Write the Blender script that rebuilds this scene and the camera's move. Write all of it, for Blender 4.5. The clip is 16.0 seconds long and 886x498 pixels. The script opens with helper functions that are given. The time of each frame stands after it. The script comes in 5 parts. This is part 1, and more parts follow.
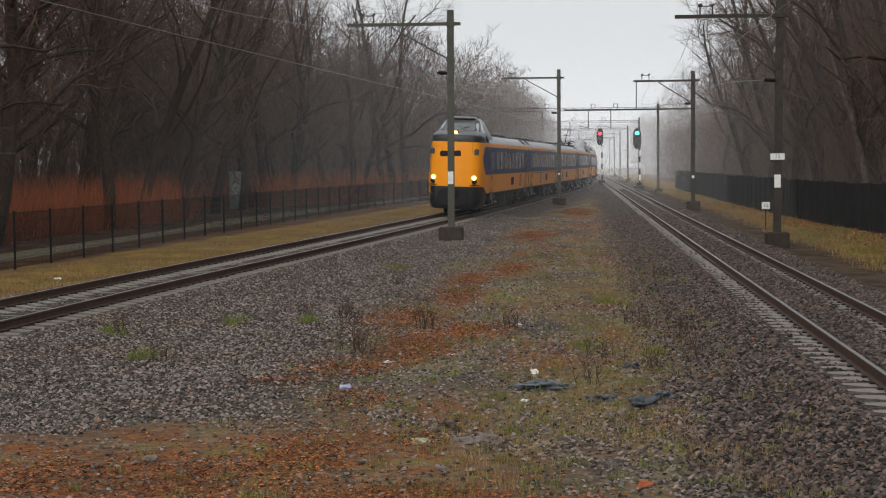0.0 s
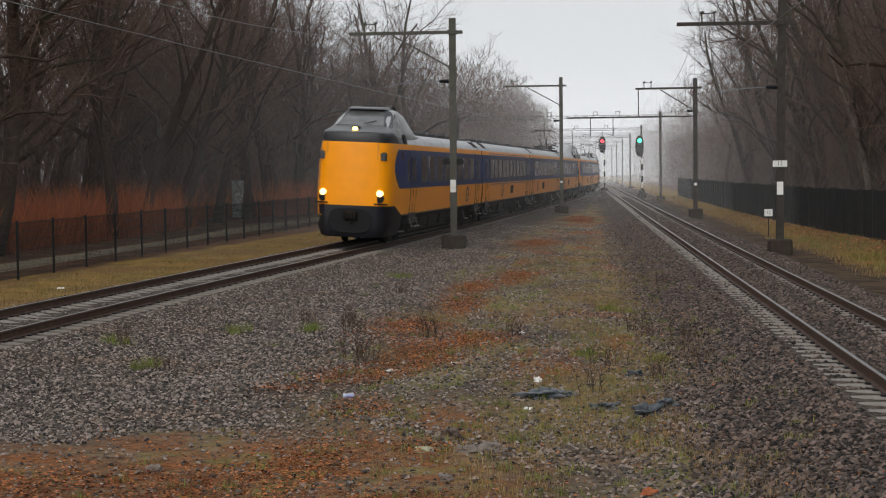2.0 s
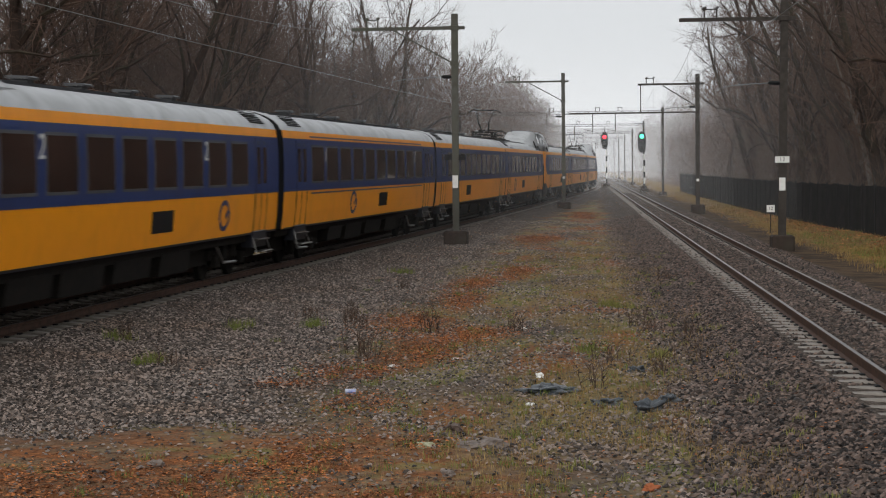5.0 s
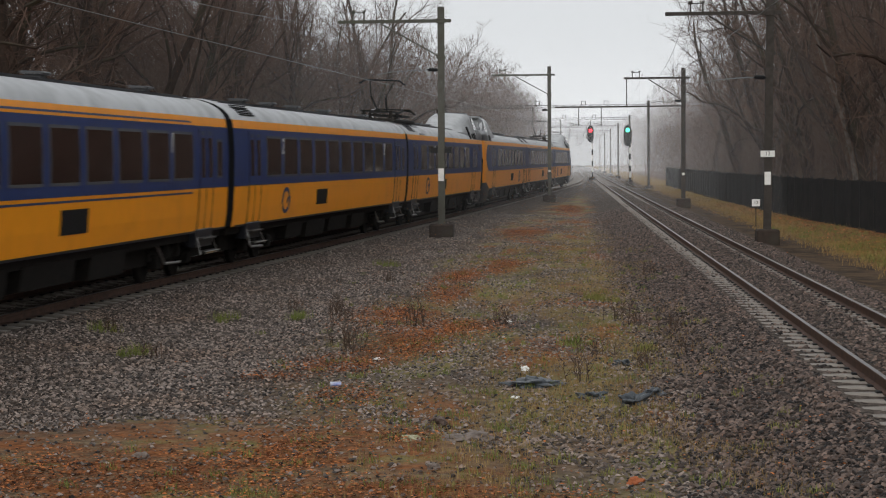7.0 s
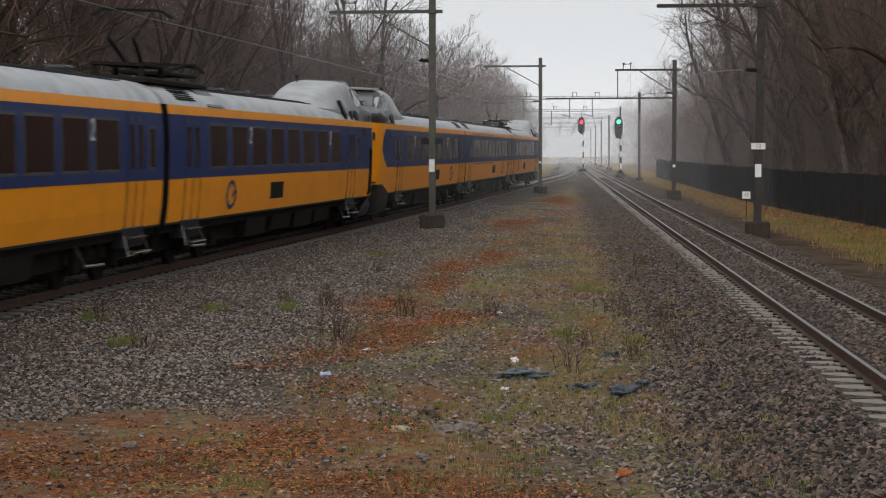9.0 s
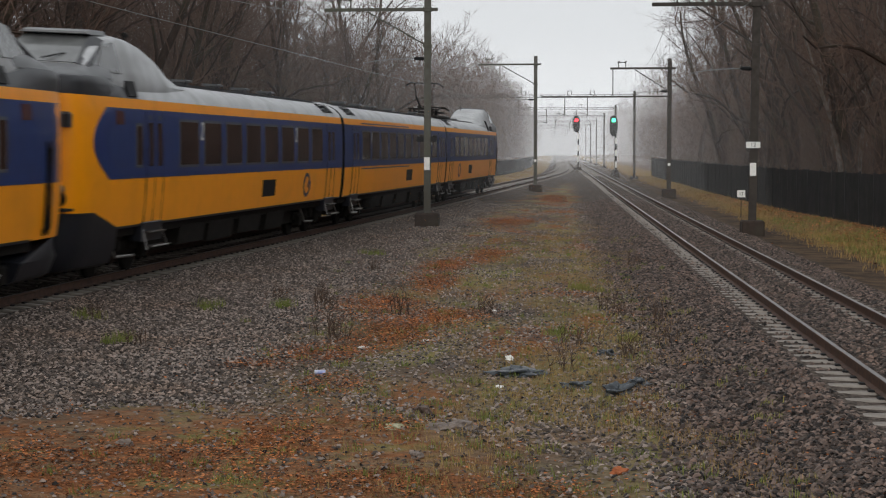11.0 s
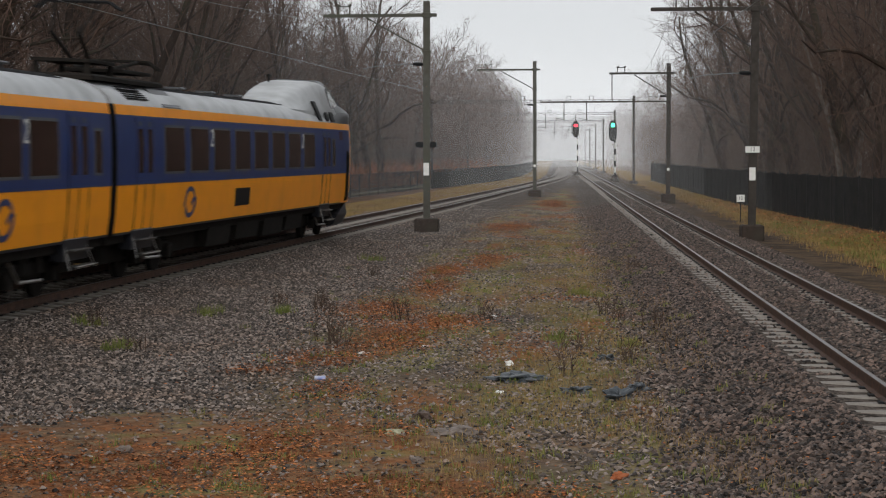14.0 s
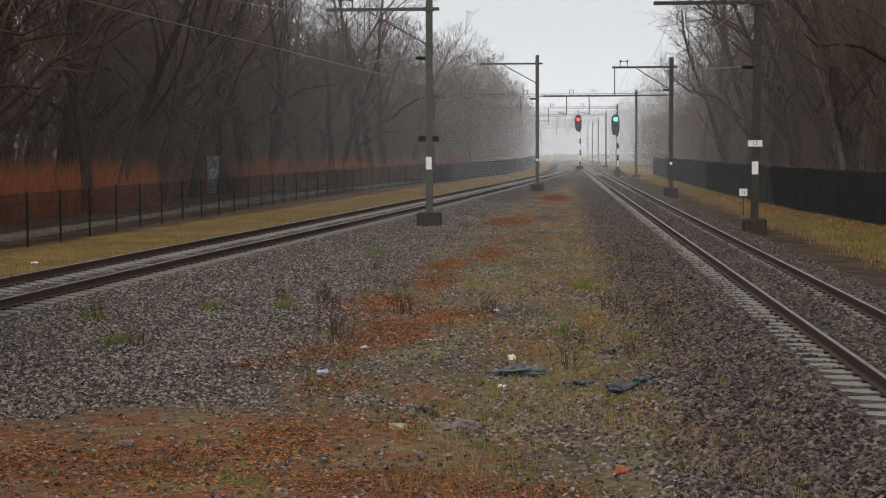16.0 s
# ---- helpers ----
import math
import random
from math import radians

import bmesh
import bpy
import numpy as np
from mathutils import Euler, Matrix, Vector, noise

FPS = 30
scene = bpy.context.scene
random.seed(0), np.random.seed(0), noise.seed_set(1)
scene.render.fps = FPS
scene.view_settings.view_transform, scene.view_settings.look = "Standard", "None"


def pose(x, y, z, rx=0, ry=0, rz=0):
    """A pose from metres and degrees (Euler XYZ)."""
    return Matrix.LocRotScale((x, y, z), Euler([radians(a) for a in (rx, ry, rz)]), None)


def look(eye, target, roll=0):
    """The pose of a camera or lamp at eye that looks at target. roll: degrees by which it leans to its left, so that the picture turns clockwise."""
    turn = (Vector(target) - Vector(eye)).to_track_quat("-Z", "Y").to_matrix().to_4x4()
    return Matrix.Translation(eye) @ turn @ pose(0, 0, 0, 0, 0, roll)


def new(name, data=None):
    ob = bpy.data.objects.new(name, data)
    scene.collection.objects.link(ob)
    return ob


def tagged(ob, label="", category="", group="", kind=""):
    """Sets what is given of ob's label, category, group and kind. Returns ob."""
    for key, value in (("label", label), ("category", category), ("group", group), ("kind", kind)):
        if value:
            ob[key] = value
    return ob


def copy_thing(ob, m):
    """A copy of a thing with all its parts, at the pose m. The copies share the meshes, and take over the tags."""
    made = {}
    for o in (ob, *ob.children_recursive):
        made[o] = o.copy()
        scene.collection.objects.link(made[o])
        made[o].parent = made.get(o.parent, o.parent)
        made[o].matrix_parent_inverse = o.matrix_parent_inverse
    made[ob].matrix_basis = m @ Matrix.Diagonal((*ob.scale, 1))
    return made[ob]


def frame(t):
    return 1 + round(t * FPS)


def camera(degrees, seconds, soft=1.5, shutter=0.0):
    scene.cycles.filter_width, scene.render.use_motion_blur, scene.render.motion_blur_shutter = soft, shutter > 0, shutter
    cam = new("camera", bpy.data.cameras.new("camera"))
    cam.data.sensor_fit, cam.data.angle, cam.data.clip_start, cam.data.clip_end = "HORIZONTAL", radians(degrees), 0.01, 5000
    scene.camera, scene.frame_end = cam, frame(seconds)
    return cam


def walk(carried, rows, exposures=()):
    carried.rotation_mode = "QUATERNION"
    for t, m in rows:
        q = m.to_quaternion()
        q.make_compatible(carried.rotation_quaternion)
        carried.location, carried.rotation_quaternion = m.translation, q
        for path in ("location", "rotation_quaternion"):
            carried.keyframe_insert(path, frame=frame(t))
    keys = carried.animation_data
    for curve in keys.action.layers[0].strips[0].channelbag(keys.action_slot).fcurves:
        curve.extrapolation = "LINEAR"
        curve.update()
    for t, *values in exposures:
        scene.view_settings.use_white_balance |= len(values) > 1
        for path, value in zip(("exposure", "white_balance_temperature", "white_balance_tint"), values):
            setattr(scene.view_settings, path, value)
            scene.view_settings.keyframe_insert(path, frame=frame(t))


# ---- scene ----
cam = camera(28.13, 16.0, soft=1.1, shutter=0.5)
EYE = (0.0, 0.0, 2.65)      # standing on the end of a platform; z = 0 is the top of the rails
TURNS = (  # seconds, yaw, pitch, roll of the slightly swaying camera
    (0, 4.352, -2.752, 0.554),
    (0.5, 4.432, -2.691, 0.755),
    (1, 4.406, -2.525, 0.745),
    (1.5, 4.377, -2.602, 0.782),
    (2, 4.431, -2.483, 0.763),
    (2.5, 4.461, -2.430, 0.787),
    (3, 4.492, -2.401, 0.658),
    (5.5, 4.501, -2.664, 0.731),
    (6, 4.260, -2.702, 0.408),
    (6.5, 4.101, -2.785, 0.449),
    (7, 4.043, -2.852, 0.520),
    (7.5, 3.962, -2.928, 0.454),
    (8, 3.880, -3.095, 0.438),
    (8.5, 3.822, -3.084, 0.290),
    (9, 3.746, -3.151, 0.227),
    (9.5, 3.771, -3.107, 0.178),
    (10, 3.611, -3.228, -0.029),
    (12.5, 3.502, -3.187, 0.391),
    (13, 3.471, -3.237, 0.384),
    (13.5, 3.429, -2.982, 0.273),
    (14, 3.565, -3.036, 0.283),
    (14.5, 3.783, -3.028, 0.164),
    (15, 3.691, -3.226, 0.338),
    (15.5, 3.452, -3.371, 0.302),
    (16, 3.648, -3.228, 0.300),
)
walk(cam, [(t, pose(*EYE, 90 + p, r, y)) for t, y, p, r in TURNS], exposures=((0, 0.0), (16, 0.0)))

# ---------------------------------------------------------------- light
world = bpy.data.worlds.new("overcast_sky")
scene.world = world
world.use_nodes = True
wn, wl = world.node_tree.nodes, world.node_tree.links
sky = wn.new("ShaderNodeTexSky")
sky.sky_type, sky.sun_disc = "NISHITA", False
sky.sun_elevation, sky.sun_rotation = radians(25), radians(191)
sky.dust_density, sky.air_density = 8.0, 1.0
cloud = wn.new("ShaderNodeMix")       # the grey cloud deck covers most of the clear sky
cloud.data_type = "RGBA"
cloud.inputs[0].default_value = 0.94
cloud.inputs[7].default_value = (7.3, 7.55, 7.8, 1)
wl.new(sky.outputs[0], cloud.inputs[6])
wl.new(cloud.outputs[2], wn["Background"].inputs[0])
wn["Background"].inputs[1].default_value = 0.1

sun = new("sun", bpy.data.lights.new("sun", "SUN"))
sun.data.energy, sun.data.angle, sun.data.color = 1.35, radians(40), (1.0, 0.97, 0.93)
sun.matrix_basis = look((-12, -60, 30), (0, 0, 0))

# ---------------------------------------------------------------- materials


def material(name, colour, rough=0.7, metal=0.0, grain=None, second=None, amount=0.5, bump=0.0, stain=None, island=0.0, spec=0.22, coat=0.0, skew=1.0):
    """A node material. grain: size of the fine grain per metre; second: the colour it mixes in; stain: colour and scale of larger wear."""
    m = bpy.data.materials.new(name)
    m.use_nodes = True
    n, l = m.node_tree.nodes, m.node_tree.links
    b = n["Principled BSDF"]
    b.inputs["Roughness"].default_value, b.inputs["Metallic"].default_value = rough, metal
    b.inputs["Specular IOR Level"].default_value, b.inputs["Coat Weight"].default_value = spec, coat
    b.inputs["Base Color"].default_value = (*colour, 1)
    out = None
    if grain:
        pos = n.new("ShaderNodeTexCoord")
        tex = n.new("ShaderNodeTexNoise")
        tex.inputs["Scale"].default_value, tex.inputs["Detail"].default_value = grain, 6
        l.new(pos.outputs["Object"], tex.inputs["Vector"])
        mix = n.new("ShaderNodeMix")
        mix.data_type = "RGBA"
        ramp = n.new("ShaderNodeMapRange")
        ramp.inputs["From Min"].default_value, ramp.inputs["From Max"].default_value = 0.35, 0.7
        ramp.inputs["To Max"].default_value = amount
        l.new(tex.outputs["Fac"], ramp.inputs["Value"])
        l.new(ramp.outputs[0], mix.inputs[0])
        mix.inputs[6].default_value = (*colour, 1)
        mix.inputs[7].default_value = (*(second or [c * 0.6 for c in colour]), 1)
        out = mix.outputs[2]
        if stain:
            t2 = n.new("ShaderNodeTexNoise")
            t2.inputs["Scale"].default_value, t2.inputs["Detail"].default_value = stain[1], 4
            l.new(pos.outputs["Object"], t2.inputs["Vector"])
            r2 = n.new("ShaderNodeMapRange")
            r2.inputs["From Min"].default_value, r2.inputs["From Max"].default_value = 0.5, 0.68
            r2.inputs["To Max"].default_value = stain[2]
            l.new(t2.outputs["Fac"], r2.inputs["Value"])
            m2 = n.new("ShaderNodeMix")
            m2.data_type = "RGBA"
            l.new(r2.outputs[0], m2.inputs[0])
            l.new(out, m2.inputs[6])
            m2.inputs[7].default_value = (*stain[0], 1)
            out = m2.outputs[2]
        if bump:
            bp = n.new("ShaderNodeBump")
            bp.inputs["Strength"].default_value, bp.inputs["Distance"].default_value = 0.8, bump
            l.new(tex.outputs["Fac"], bp.inputs["Height"])
            l.new(bp.outputs[0], b.inputs["Normal"])
    if island:
        geo = n.new("ShaderNodeNewGeometry")
        hsv = n.new("ShaderNodeHueSaturation")
        r3 = n.new("ShaderNodeMapRange")
        r3.inputs["To Min"].default_value, r3.inputs["To Max"].default_value = 1 - island, 1 + island
        pw = n.new("ShaderNodeMath")      # skew: few pieces light, most of them dark
        pw.operation = "POWER"
        pw.inputs[1].default_value = skew
        l.new(geo.outputs["Random Per Island"], pw.inputs[0])
        l.new(pw.outputs[0], r3.inputs["Value"])
        l.new(r3.outputs[0], hsv.inputs["Value"])
        if out:
            l.new(out, hsv.inputs["Color"])
        else:
            hsv.inputs["Color"].default_value = (*colour, 1)
        out = hsv.outputs[0]
    if out:
        l.new(out, b.inputs["Base Color"])
    return m


def glow(name, colour, strength):
    m = bpy.data.materials.new(name)
    m.use_nodes = True
    b = m.node_tree.nodes["Principled BSDF"]
    b.inputs["Base Color"].default_value = (*colour, 1)
    b.inputs["Emission Color"].default_value, b.inputs["Emission Strength"].default_value = (*colour, 1), strength
    return m


YELLOW = material("train_yellow", (0.96, 0.335, 0.002), 0.34, 0, 3.0, (0.80, 0.29, 0.003), 0.35, 0, ((0.50, 0.18, 0.012), 0.8, 0.2), spec=0.3, coat=0.05)
BLUE = material("train_blue", (0.020, 0.042, 0.145), 0.36, 0, 3.0, (0.014, 0.024, 0.10), 0.5, 0, ((0.03, 0.033, 0.07), 0.9, 0.3), spec=0.25)
ROOF = material("train_roof_grey", (0.42, 0.43, 0.44), 0.42, 0, 2.0, (0.26, 0.265, 0.27), 0.6, 0, ((0.13, 0.125, 0.12), 0.7, 0.5), spec=0.5)
CABGREY = material("cab_dark_grey", (0.030, 0.031, 0.035), 0.4, 0, 3.0, (0.05, 0.05, 0.052), 0.5, spec=0.35)
APRON = material("skirt_black", (0.010, 0.011, 0.016), 0.45, 0, 5.0, (0.018, 0.018, 0.02), 0.5, spec=0.3)
UNDER = material("underframe_dirt", (0.010, 0.009, 0.008), 0.9, 0, 6.0, (0.024, 0.018, 0.014), 0.5, 0.01, spec=0.15)
RUBBER = material("bellows_rubber", (0.006, 0.006, 0.007), 0.8, 0, 12.0, (0.012, 0.012, 0.012), 0.4, spec=0.15)
STEEL = material("bare_steel", (0.34, 0.33, 0.32), 0.38, 0.9, 9.0, (0.2, 0.18, 0.16), 0.6)
GLASS = material("tinted_window_glass", (0.034, 0.018, 0.014), 0.12, 0, 1.2, (0.060, 0.032, 0.024), 0.7, spec=0.22)
SCREEN = material("windscreen_glass", (0.13, 0.135, 0.135), 0.12, 0, 2.0, (0.06, 0.06, 0.06), 0.7, coat=0.4)
TRIM = material("window_frame_grey", (0.10, 0.10, 0.105), 0.45, 0.3, 8.0, (0.16, 0.16, 0.16), 0.5)
WHITE = material("white_enamel", (0.74, 0.74, 0.72), 0.5, 0, 9.0, (0.55, 0.55, 0.52), 0.5)
BLACK = material("black_enamel", (0.008, 0.008, 0.009), 0.6, 0, 9.0, (0.016, 0.016, 0.016), 0.4, spec=0.15)
MARK = material("dark_blue_mark", (0.03, 0.045, 0.13), 0.5, 0, 9.0, (0.05, 0.05, 0.1), 0.4)
REDMARK = material("dull_red_display", (0.09, 0.02, 0.012), 0.4, 0, 30.0, (0.03, 0.012, 0.01), 0.8)
LAMP = glow("headlight_glow", (1.0, 0.66, 0.22), 3.6)
RED = glow("red_signal_light", (1.0, 0.02, 0.035), 6)
GREEN = glow("green_signal_light", (0.06, 1.0, 0.50), 3.0)
RAIL = material("rusty_rail", (0.105, 0.060, 0.043), 0.7, 0.3, 7.0, (0.04, 0.03, 0.026), 0.7, 0.003)
RAILTOP = material("worn_rail_head", (0.26, 0.25, 0.245), 0.35, 0.9, 5.0, (0.15, 0.13, 0.12), 0.6)
CONCRETE = material("sleeper_concrete", (0.235, 0.212, 0.19), 0.85, 0, 8.0, (0.16, 0.14, 0.12), 0.7, 0.004, ((0.13, 0.11, 0.09), 1.5, 0.5), spec=0.3)
FOOTING = material("footing_concrete", (0.045, 0.033, 0.027), 0.9, 0, 6.0, (0.025, 0.019, 0.016), 0.7, 0.006, ((0.05, 0.045, 0.035), 1.5, 0.6))
MAST = material("mast_galvanised", (0.078, 0.078, 0.068), 0.65, 0.35, 5.0, (0.06, 0.055, 0.042), 0.7, 0, ((0.075, 0.082, 0.055), 1.2, 0.5))
MASTR = material("mast_brown", (0.05, 0.043, 0.038), 0.75, 0, 5.0, (0.022, 0.019, 0.016), 0.7, spec=0.2)
WIRE = material("weathered_copper_wire", (0.11, 0.11, 0.107), 0.6, 0, 20.0, (0.07, 0.07, 0.068), 0.5, spec=0.3)
FENCE = material("fence_dark_green_steel", (0.010, 0.011, 0.0105), 0.7, 0, 9.0, (0.018, 0.018, 0.017), 0.5, spec=0.2)
NETTING = material("black_windbreak_netting", (0.009, 0.009, 0.009), 0.9, 0, 2.0, (0.020, 0.018, 0.017), 0.8, spec=0.08)
CABINET = material("grey_painted_cabinet", (0.40, 0.42, 0.42), 0.6, 0, 4.0, (0.28, 0.30, 0.30), 0.6, 0, ((0.12, 0.11, 0.1), 1.5, 0.5))
BARK = material("wet_bark", (0.044, 0.029, 0.022), 0.9, 0, 4.0, (0.024, 0.016, 0.012), 0.8, 0.02, ((0.05, 0.055, 0.03), 0.6, 0.4))
TWIG = material("bare_twigs", (0.110, 0.071, 0.054), 0.95, 0, 0.5, (0.060, 0.039, 0.030), 0.8, spec=0.1)
BIRCH = material("birch_bark", (0.15, 0.125, 0.108), 0.8, 0, 3.0, (0.045, 0.037, 0.032), 0.9, 0.01)
BRACKEN = material("dead_bracken", (0.33, 0.105, 0.042), 0.9, 0, 0.5, (0.20, 0.068, 0.034), 0.8, island=0.45)
STRAW = material("dry_straw_grass", (0.27, 0.180, 0.075), 0.9, 0, 0.6, (0.15, 0.10, 0.042), 0.8, island=0.35)
BLADE = material("green_grass_blades", (0.12, 0.15, 0.035), 0.8, 0, 1.0, (0.22, 0.18, 0.06), 0.7, island=0.35)
LEAF = material("fallen_oak_leaves", (0.36, 0.128, 0.043), 0.7, 0, 0.8, (0.17, 0.058, 0.022), 0.85, island=0.75, spec=0.12, skew=1.3)
STONE = material("ballast_stone", (0.205, 0.168, 0.146), 0.55, 0, 14.0, (0.06, 0.045, 0.037), 0.7, 0, ((0.17, 0.11, 0.075), 0.4, 0.5), island=0.92, spec=0.2, skew=1.5)
RUSTSTONE = material("rusty_ballast_stone", (0.125, 0.090, 0.074), 0.55, 0, 14.0, (0.03, 0.021, 0.017), 0.7, 0, ((0.10, 0.062, 0.045), 0.6, 0.5), island=0.94, spec=0.2, skew=1.6)
STALK = material("dead_weed_stalks", (0.075, 0.050, 0.036), 0.9, 0, 1.0, (0.045, 0.032, 0.025), 0.6, island=0.3)
FOIL = material("crumpled_dark_plastic", (0.075, 0.085, 0.095), 0.4, 0, 8.0, (0.03, 0.034, 0.04), 0.7, 0.01)
TIN = material("tin_can_blue_white", (0.55, 0.58, 0.66), 0.35, 0.3, 8.0, (0.05, 0.08, 0.32), 0.9)
PAPER = material("weathered_paper", (0.42, 0.41, 0.29), 0.9, 0, 20.0, (0.16, 0.15, 0.08), 0.8)
PATHM = material("forest_path_sand", (0.22, 0.185, 0.125), 0.95, 0, 2.0, (0.12, 0.098, 0.064), 0.7, 0.01)

# ---------------------------------------------------------------- mesh helpers


class Geo:
    """Collects vertices and faces for one mesh."""

    def __init__(self):
        self.v, self.f = [], []

    def add(self, verts, faces):
        o = len(self.v)
        self.v += [tuple(p) for p in verts]
        self.f += [tuple(i + o for i in q) for q in faces]
        return self

    def box(self, x, y, z, sx, sy, sz, turn=0.0, c=0.0):
        """A box about (x, y, z), its vertical and top edges chamfered by c, turned about z."""
        hx, hy, hz = sx / 2, sy / 2, sz / 2
        rings = [((hx, hy), -hz), ((hx, hy), hz - c), ((hx - c, hy - c), hz)] if c else [((hx, hy), -hz), ((hx, hy), hz)]
        verts = []
        for (a, b), h in rings:
            k = c if c and (a, b) == (hx, hy) else 0.0
            loop = [(-a + k, -b), (a - k, -b), (a, -b + k), (a, b - k), (a - k, b), (-a + k, b), (-a, b - k), (-a, -b + k)] if c else [(-a, -b), (a, -b), (a, b), (-a, b)]
            verts += [(p, q, h) for p, q in loop]
        n = 8 if c else 4
        ca, sa = math.cos(turn), math.sin(turn)
        verts = [(x + p * ca - q * sa, y + p * sa + q * ca, z + h) for p, q, h in verts]
        k = len(rings)
        faces = [(r * n + i, r * n + (i + 1) % n, (r + 1) * n + (i + 1) % n, (r + 1) * n + i) for r in range(k - 1) for i in range(n)]
        faces += [tuple(range(n))[::-1], tuple((k - 1) * n + i for i in range(n))]
        return self.add(verts, faces)

    def tube(self, points, radii, n=6):
        """A tapered tube along points."""
        pts = [Vector(p) for p in points]
        if not hasattr(radii, "__len__"):
            radii = [radii] * len(pts)
        verts, k = [], len(pts)
        for i, p in enumerate(pts):
            d = (pts[min(i + 1, k - 1)] - pts[max(i - 1, 0)]).normalized()
            a = d.cross(Vector((0, 0, 1)) if abs(d.z) < 0.9 else Vector((1, 0, 0))).normalized()
            b = d.cross(a)
            for j in range(n):
                w = 2 * math.pi * j / n
                verts.append(p + (a * math.cos(w) + b * math.sin(w)) * radii[i])
        faces = [(r * n + i, r * n + (i + 1) % n, (r + 1) * n + (i + 1) % n, (r + 1) * n + i) for r in range(k - 1) for i in range(n)]
        faces += [tuple(range(n))[::-1], tuple((k - 1) * n + i for i in range(n))]
        return self.add(verts, faces)

    def loft(self, rings):
        n, k = len(rings[0]), len(rings)
        faces = [(r * n + i, r * n + (i + 1) % n, (r + 1) * n + (i + 1) % n, (r + 1) * n + i) for r in range(k - 1) for i in range(n)]
        faces += [tuple(range(n))[::-1], tuple((k - 1) * n + i for i in range(n))]
        return self.add([p for r in rings for p in r], faces)

    def mesh(self, name, mat, smooth=False):
        me = bpy.data.meshes.new(name)
        me.from_pydata(self.v, [], self.f)
        bm = bmesh.new()
        bm.from_mesh(me)
        bmesh.ops.recalc_face_normals(bm, faces=bm.faces)
        bm.to_mesh(me)
        bm.free()
        if smooth:
            me.polygons.foreach_set("use_smooth", [True] * len(me.polygons))
            me.set_sharp_from_angle(angle=radians(38))
        me.materials.append(mat)
        return me


def soup(name, verts, size, mat, tri=None):
    """One mesh from a numpy array of faces: verts (n, 3), each `size` vertices in a row are a face, or tri gives the faces."""
    me = bpy.data.meshes.new(name)
    faces = np.arange(len(verts)).reshape(-1, size) if tri is None else tri
    me.vertices.add(len(verts))
    me.vertices.foreach_set("co", np.asarray(verts, np.float32).ravel())
    me.loops.add(faces.size)
    me.loops.foreach_set("vertex_index", faces.astype(np.int32).ravel())
    me.polygons.add(len(faces))
    me.polygons.foreach_set("loop_start", np.arange(0, faces.size, faces.shape[1], dtype=np.int32))
    me.update(calc_edges=True)
    me.validate()
    me.materials.append(mat)
    return me


def thing(name, label, category, group="", m=None, kind=""):
    ob = tagged(new(name), label, category, group, kind)
    ob.empty_display_size = 0.2
    if m is not None:
        ob.matrix_basis = m
    return ob


def part(name, geo, mat, parent, label="", smooth=False):
    ob = new(name, geo.mesh(name, mat, smooth) if isinstance(geo, Geo) else geo)
    ob.parent = parent
    if label:
        ob["label"] = label
    return ob


def shared(name, me, parent, m=None):
    ob = new(name, me)
    ob.parent = parent
    if m is not None:
        ob.matrix_basis = m
    return ob


def stuff(name, me, label, category):
    return tagged(new(name, me), label, category, kind="stuff")


# ---------------------------------------------------------------- the lines of the two tracks
KNOTS = ((-300, -13.2), (-60, -12.7), (0, -11.9), (35, -10.51), (60, -8.70), (85, -6.91), (120, -4.63), (160, -2.15), (195, -0.20), (225, 0.86), (260, 1.39), (330, 1.69), (1000, 1.75))
RIGHT = 4.49


def smooth_line():
    ky, kx = np.array(KNOTS).T
    slope = np.gradient(kx, ky)
    y = np.arange(-300, 1000, 0.5)
    i = np.clip(np.searchsorted(ky, y, side="right") - 1, 0, len(ky) - 2)
    d = ky[i + 1] - ky[i]
    u = (y - ky[i]) / d
    x = (2 * u**3 - 3 * u**2 + 1) * kx[i] + (u**3 - 2 * u**2 + u) * d * slope[i] + (-2 * u**3 + 3 * u**2) * kx[i + 1] + (u**3 - u**2) * d * slope[i + 1]
    x = np.convolve(np.pad(x, 12, mode="edge"), np.ones(25) / 25, "valid")
    s = np.concatenate([[0], np.cumsum(np.hypot(np.diff(x), np.diff(y)))])
    return x, y, s - np.interp(0, y, s)


LX, LY, LS = smooth_line()


def left_x(y):
    return np.interp(y, LY, LX)


def on_left(s):
    """Place on the curved track at arc length s, and its heading to the right of +y in radians."""
    a, b = np.interp([s - 1, s + 1], LS, LX), np.interp([s - 1, s + 1], LS, LY)
    return float(np.interp(s, LS, LX)), float(np.interp(s, LS, LY)), math.atan2(a[1] - a[0], b[1] - b[0])


def cant(y):
    """How much higher the outer rail of the curved track lies."""
    return float(np.interp(y, (0, 90, 150, 200), (0.08, 0.08, 0.03, 0.0)))


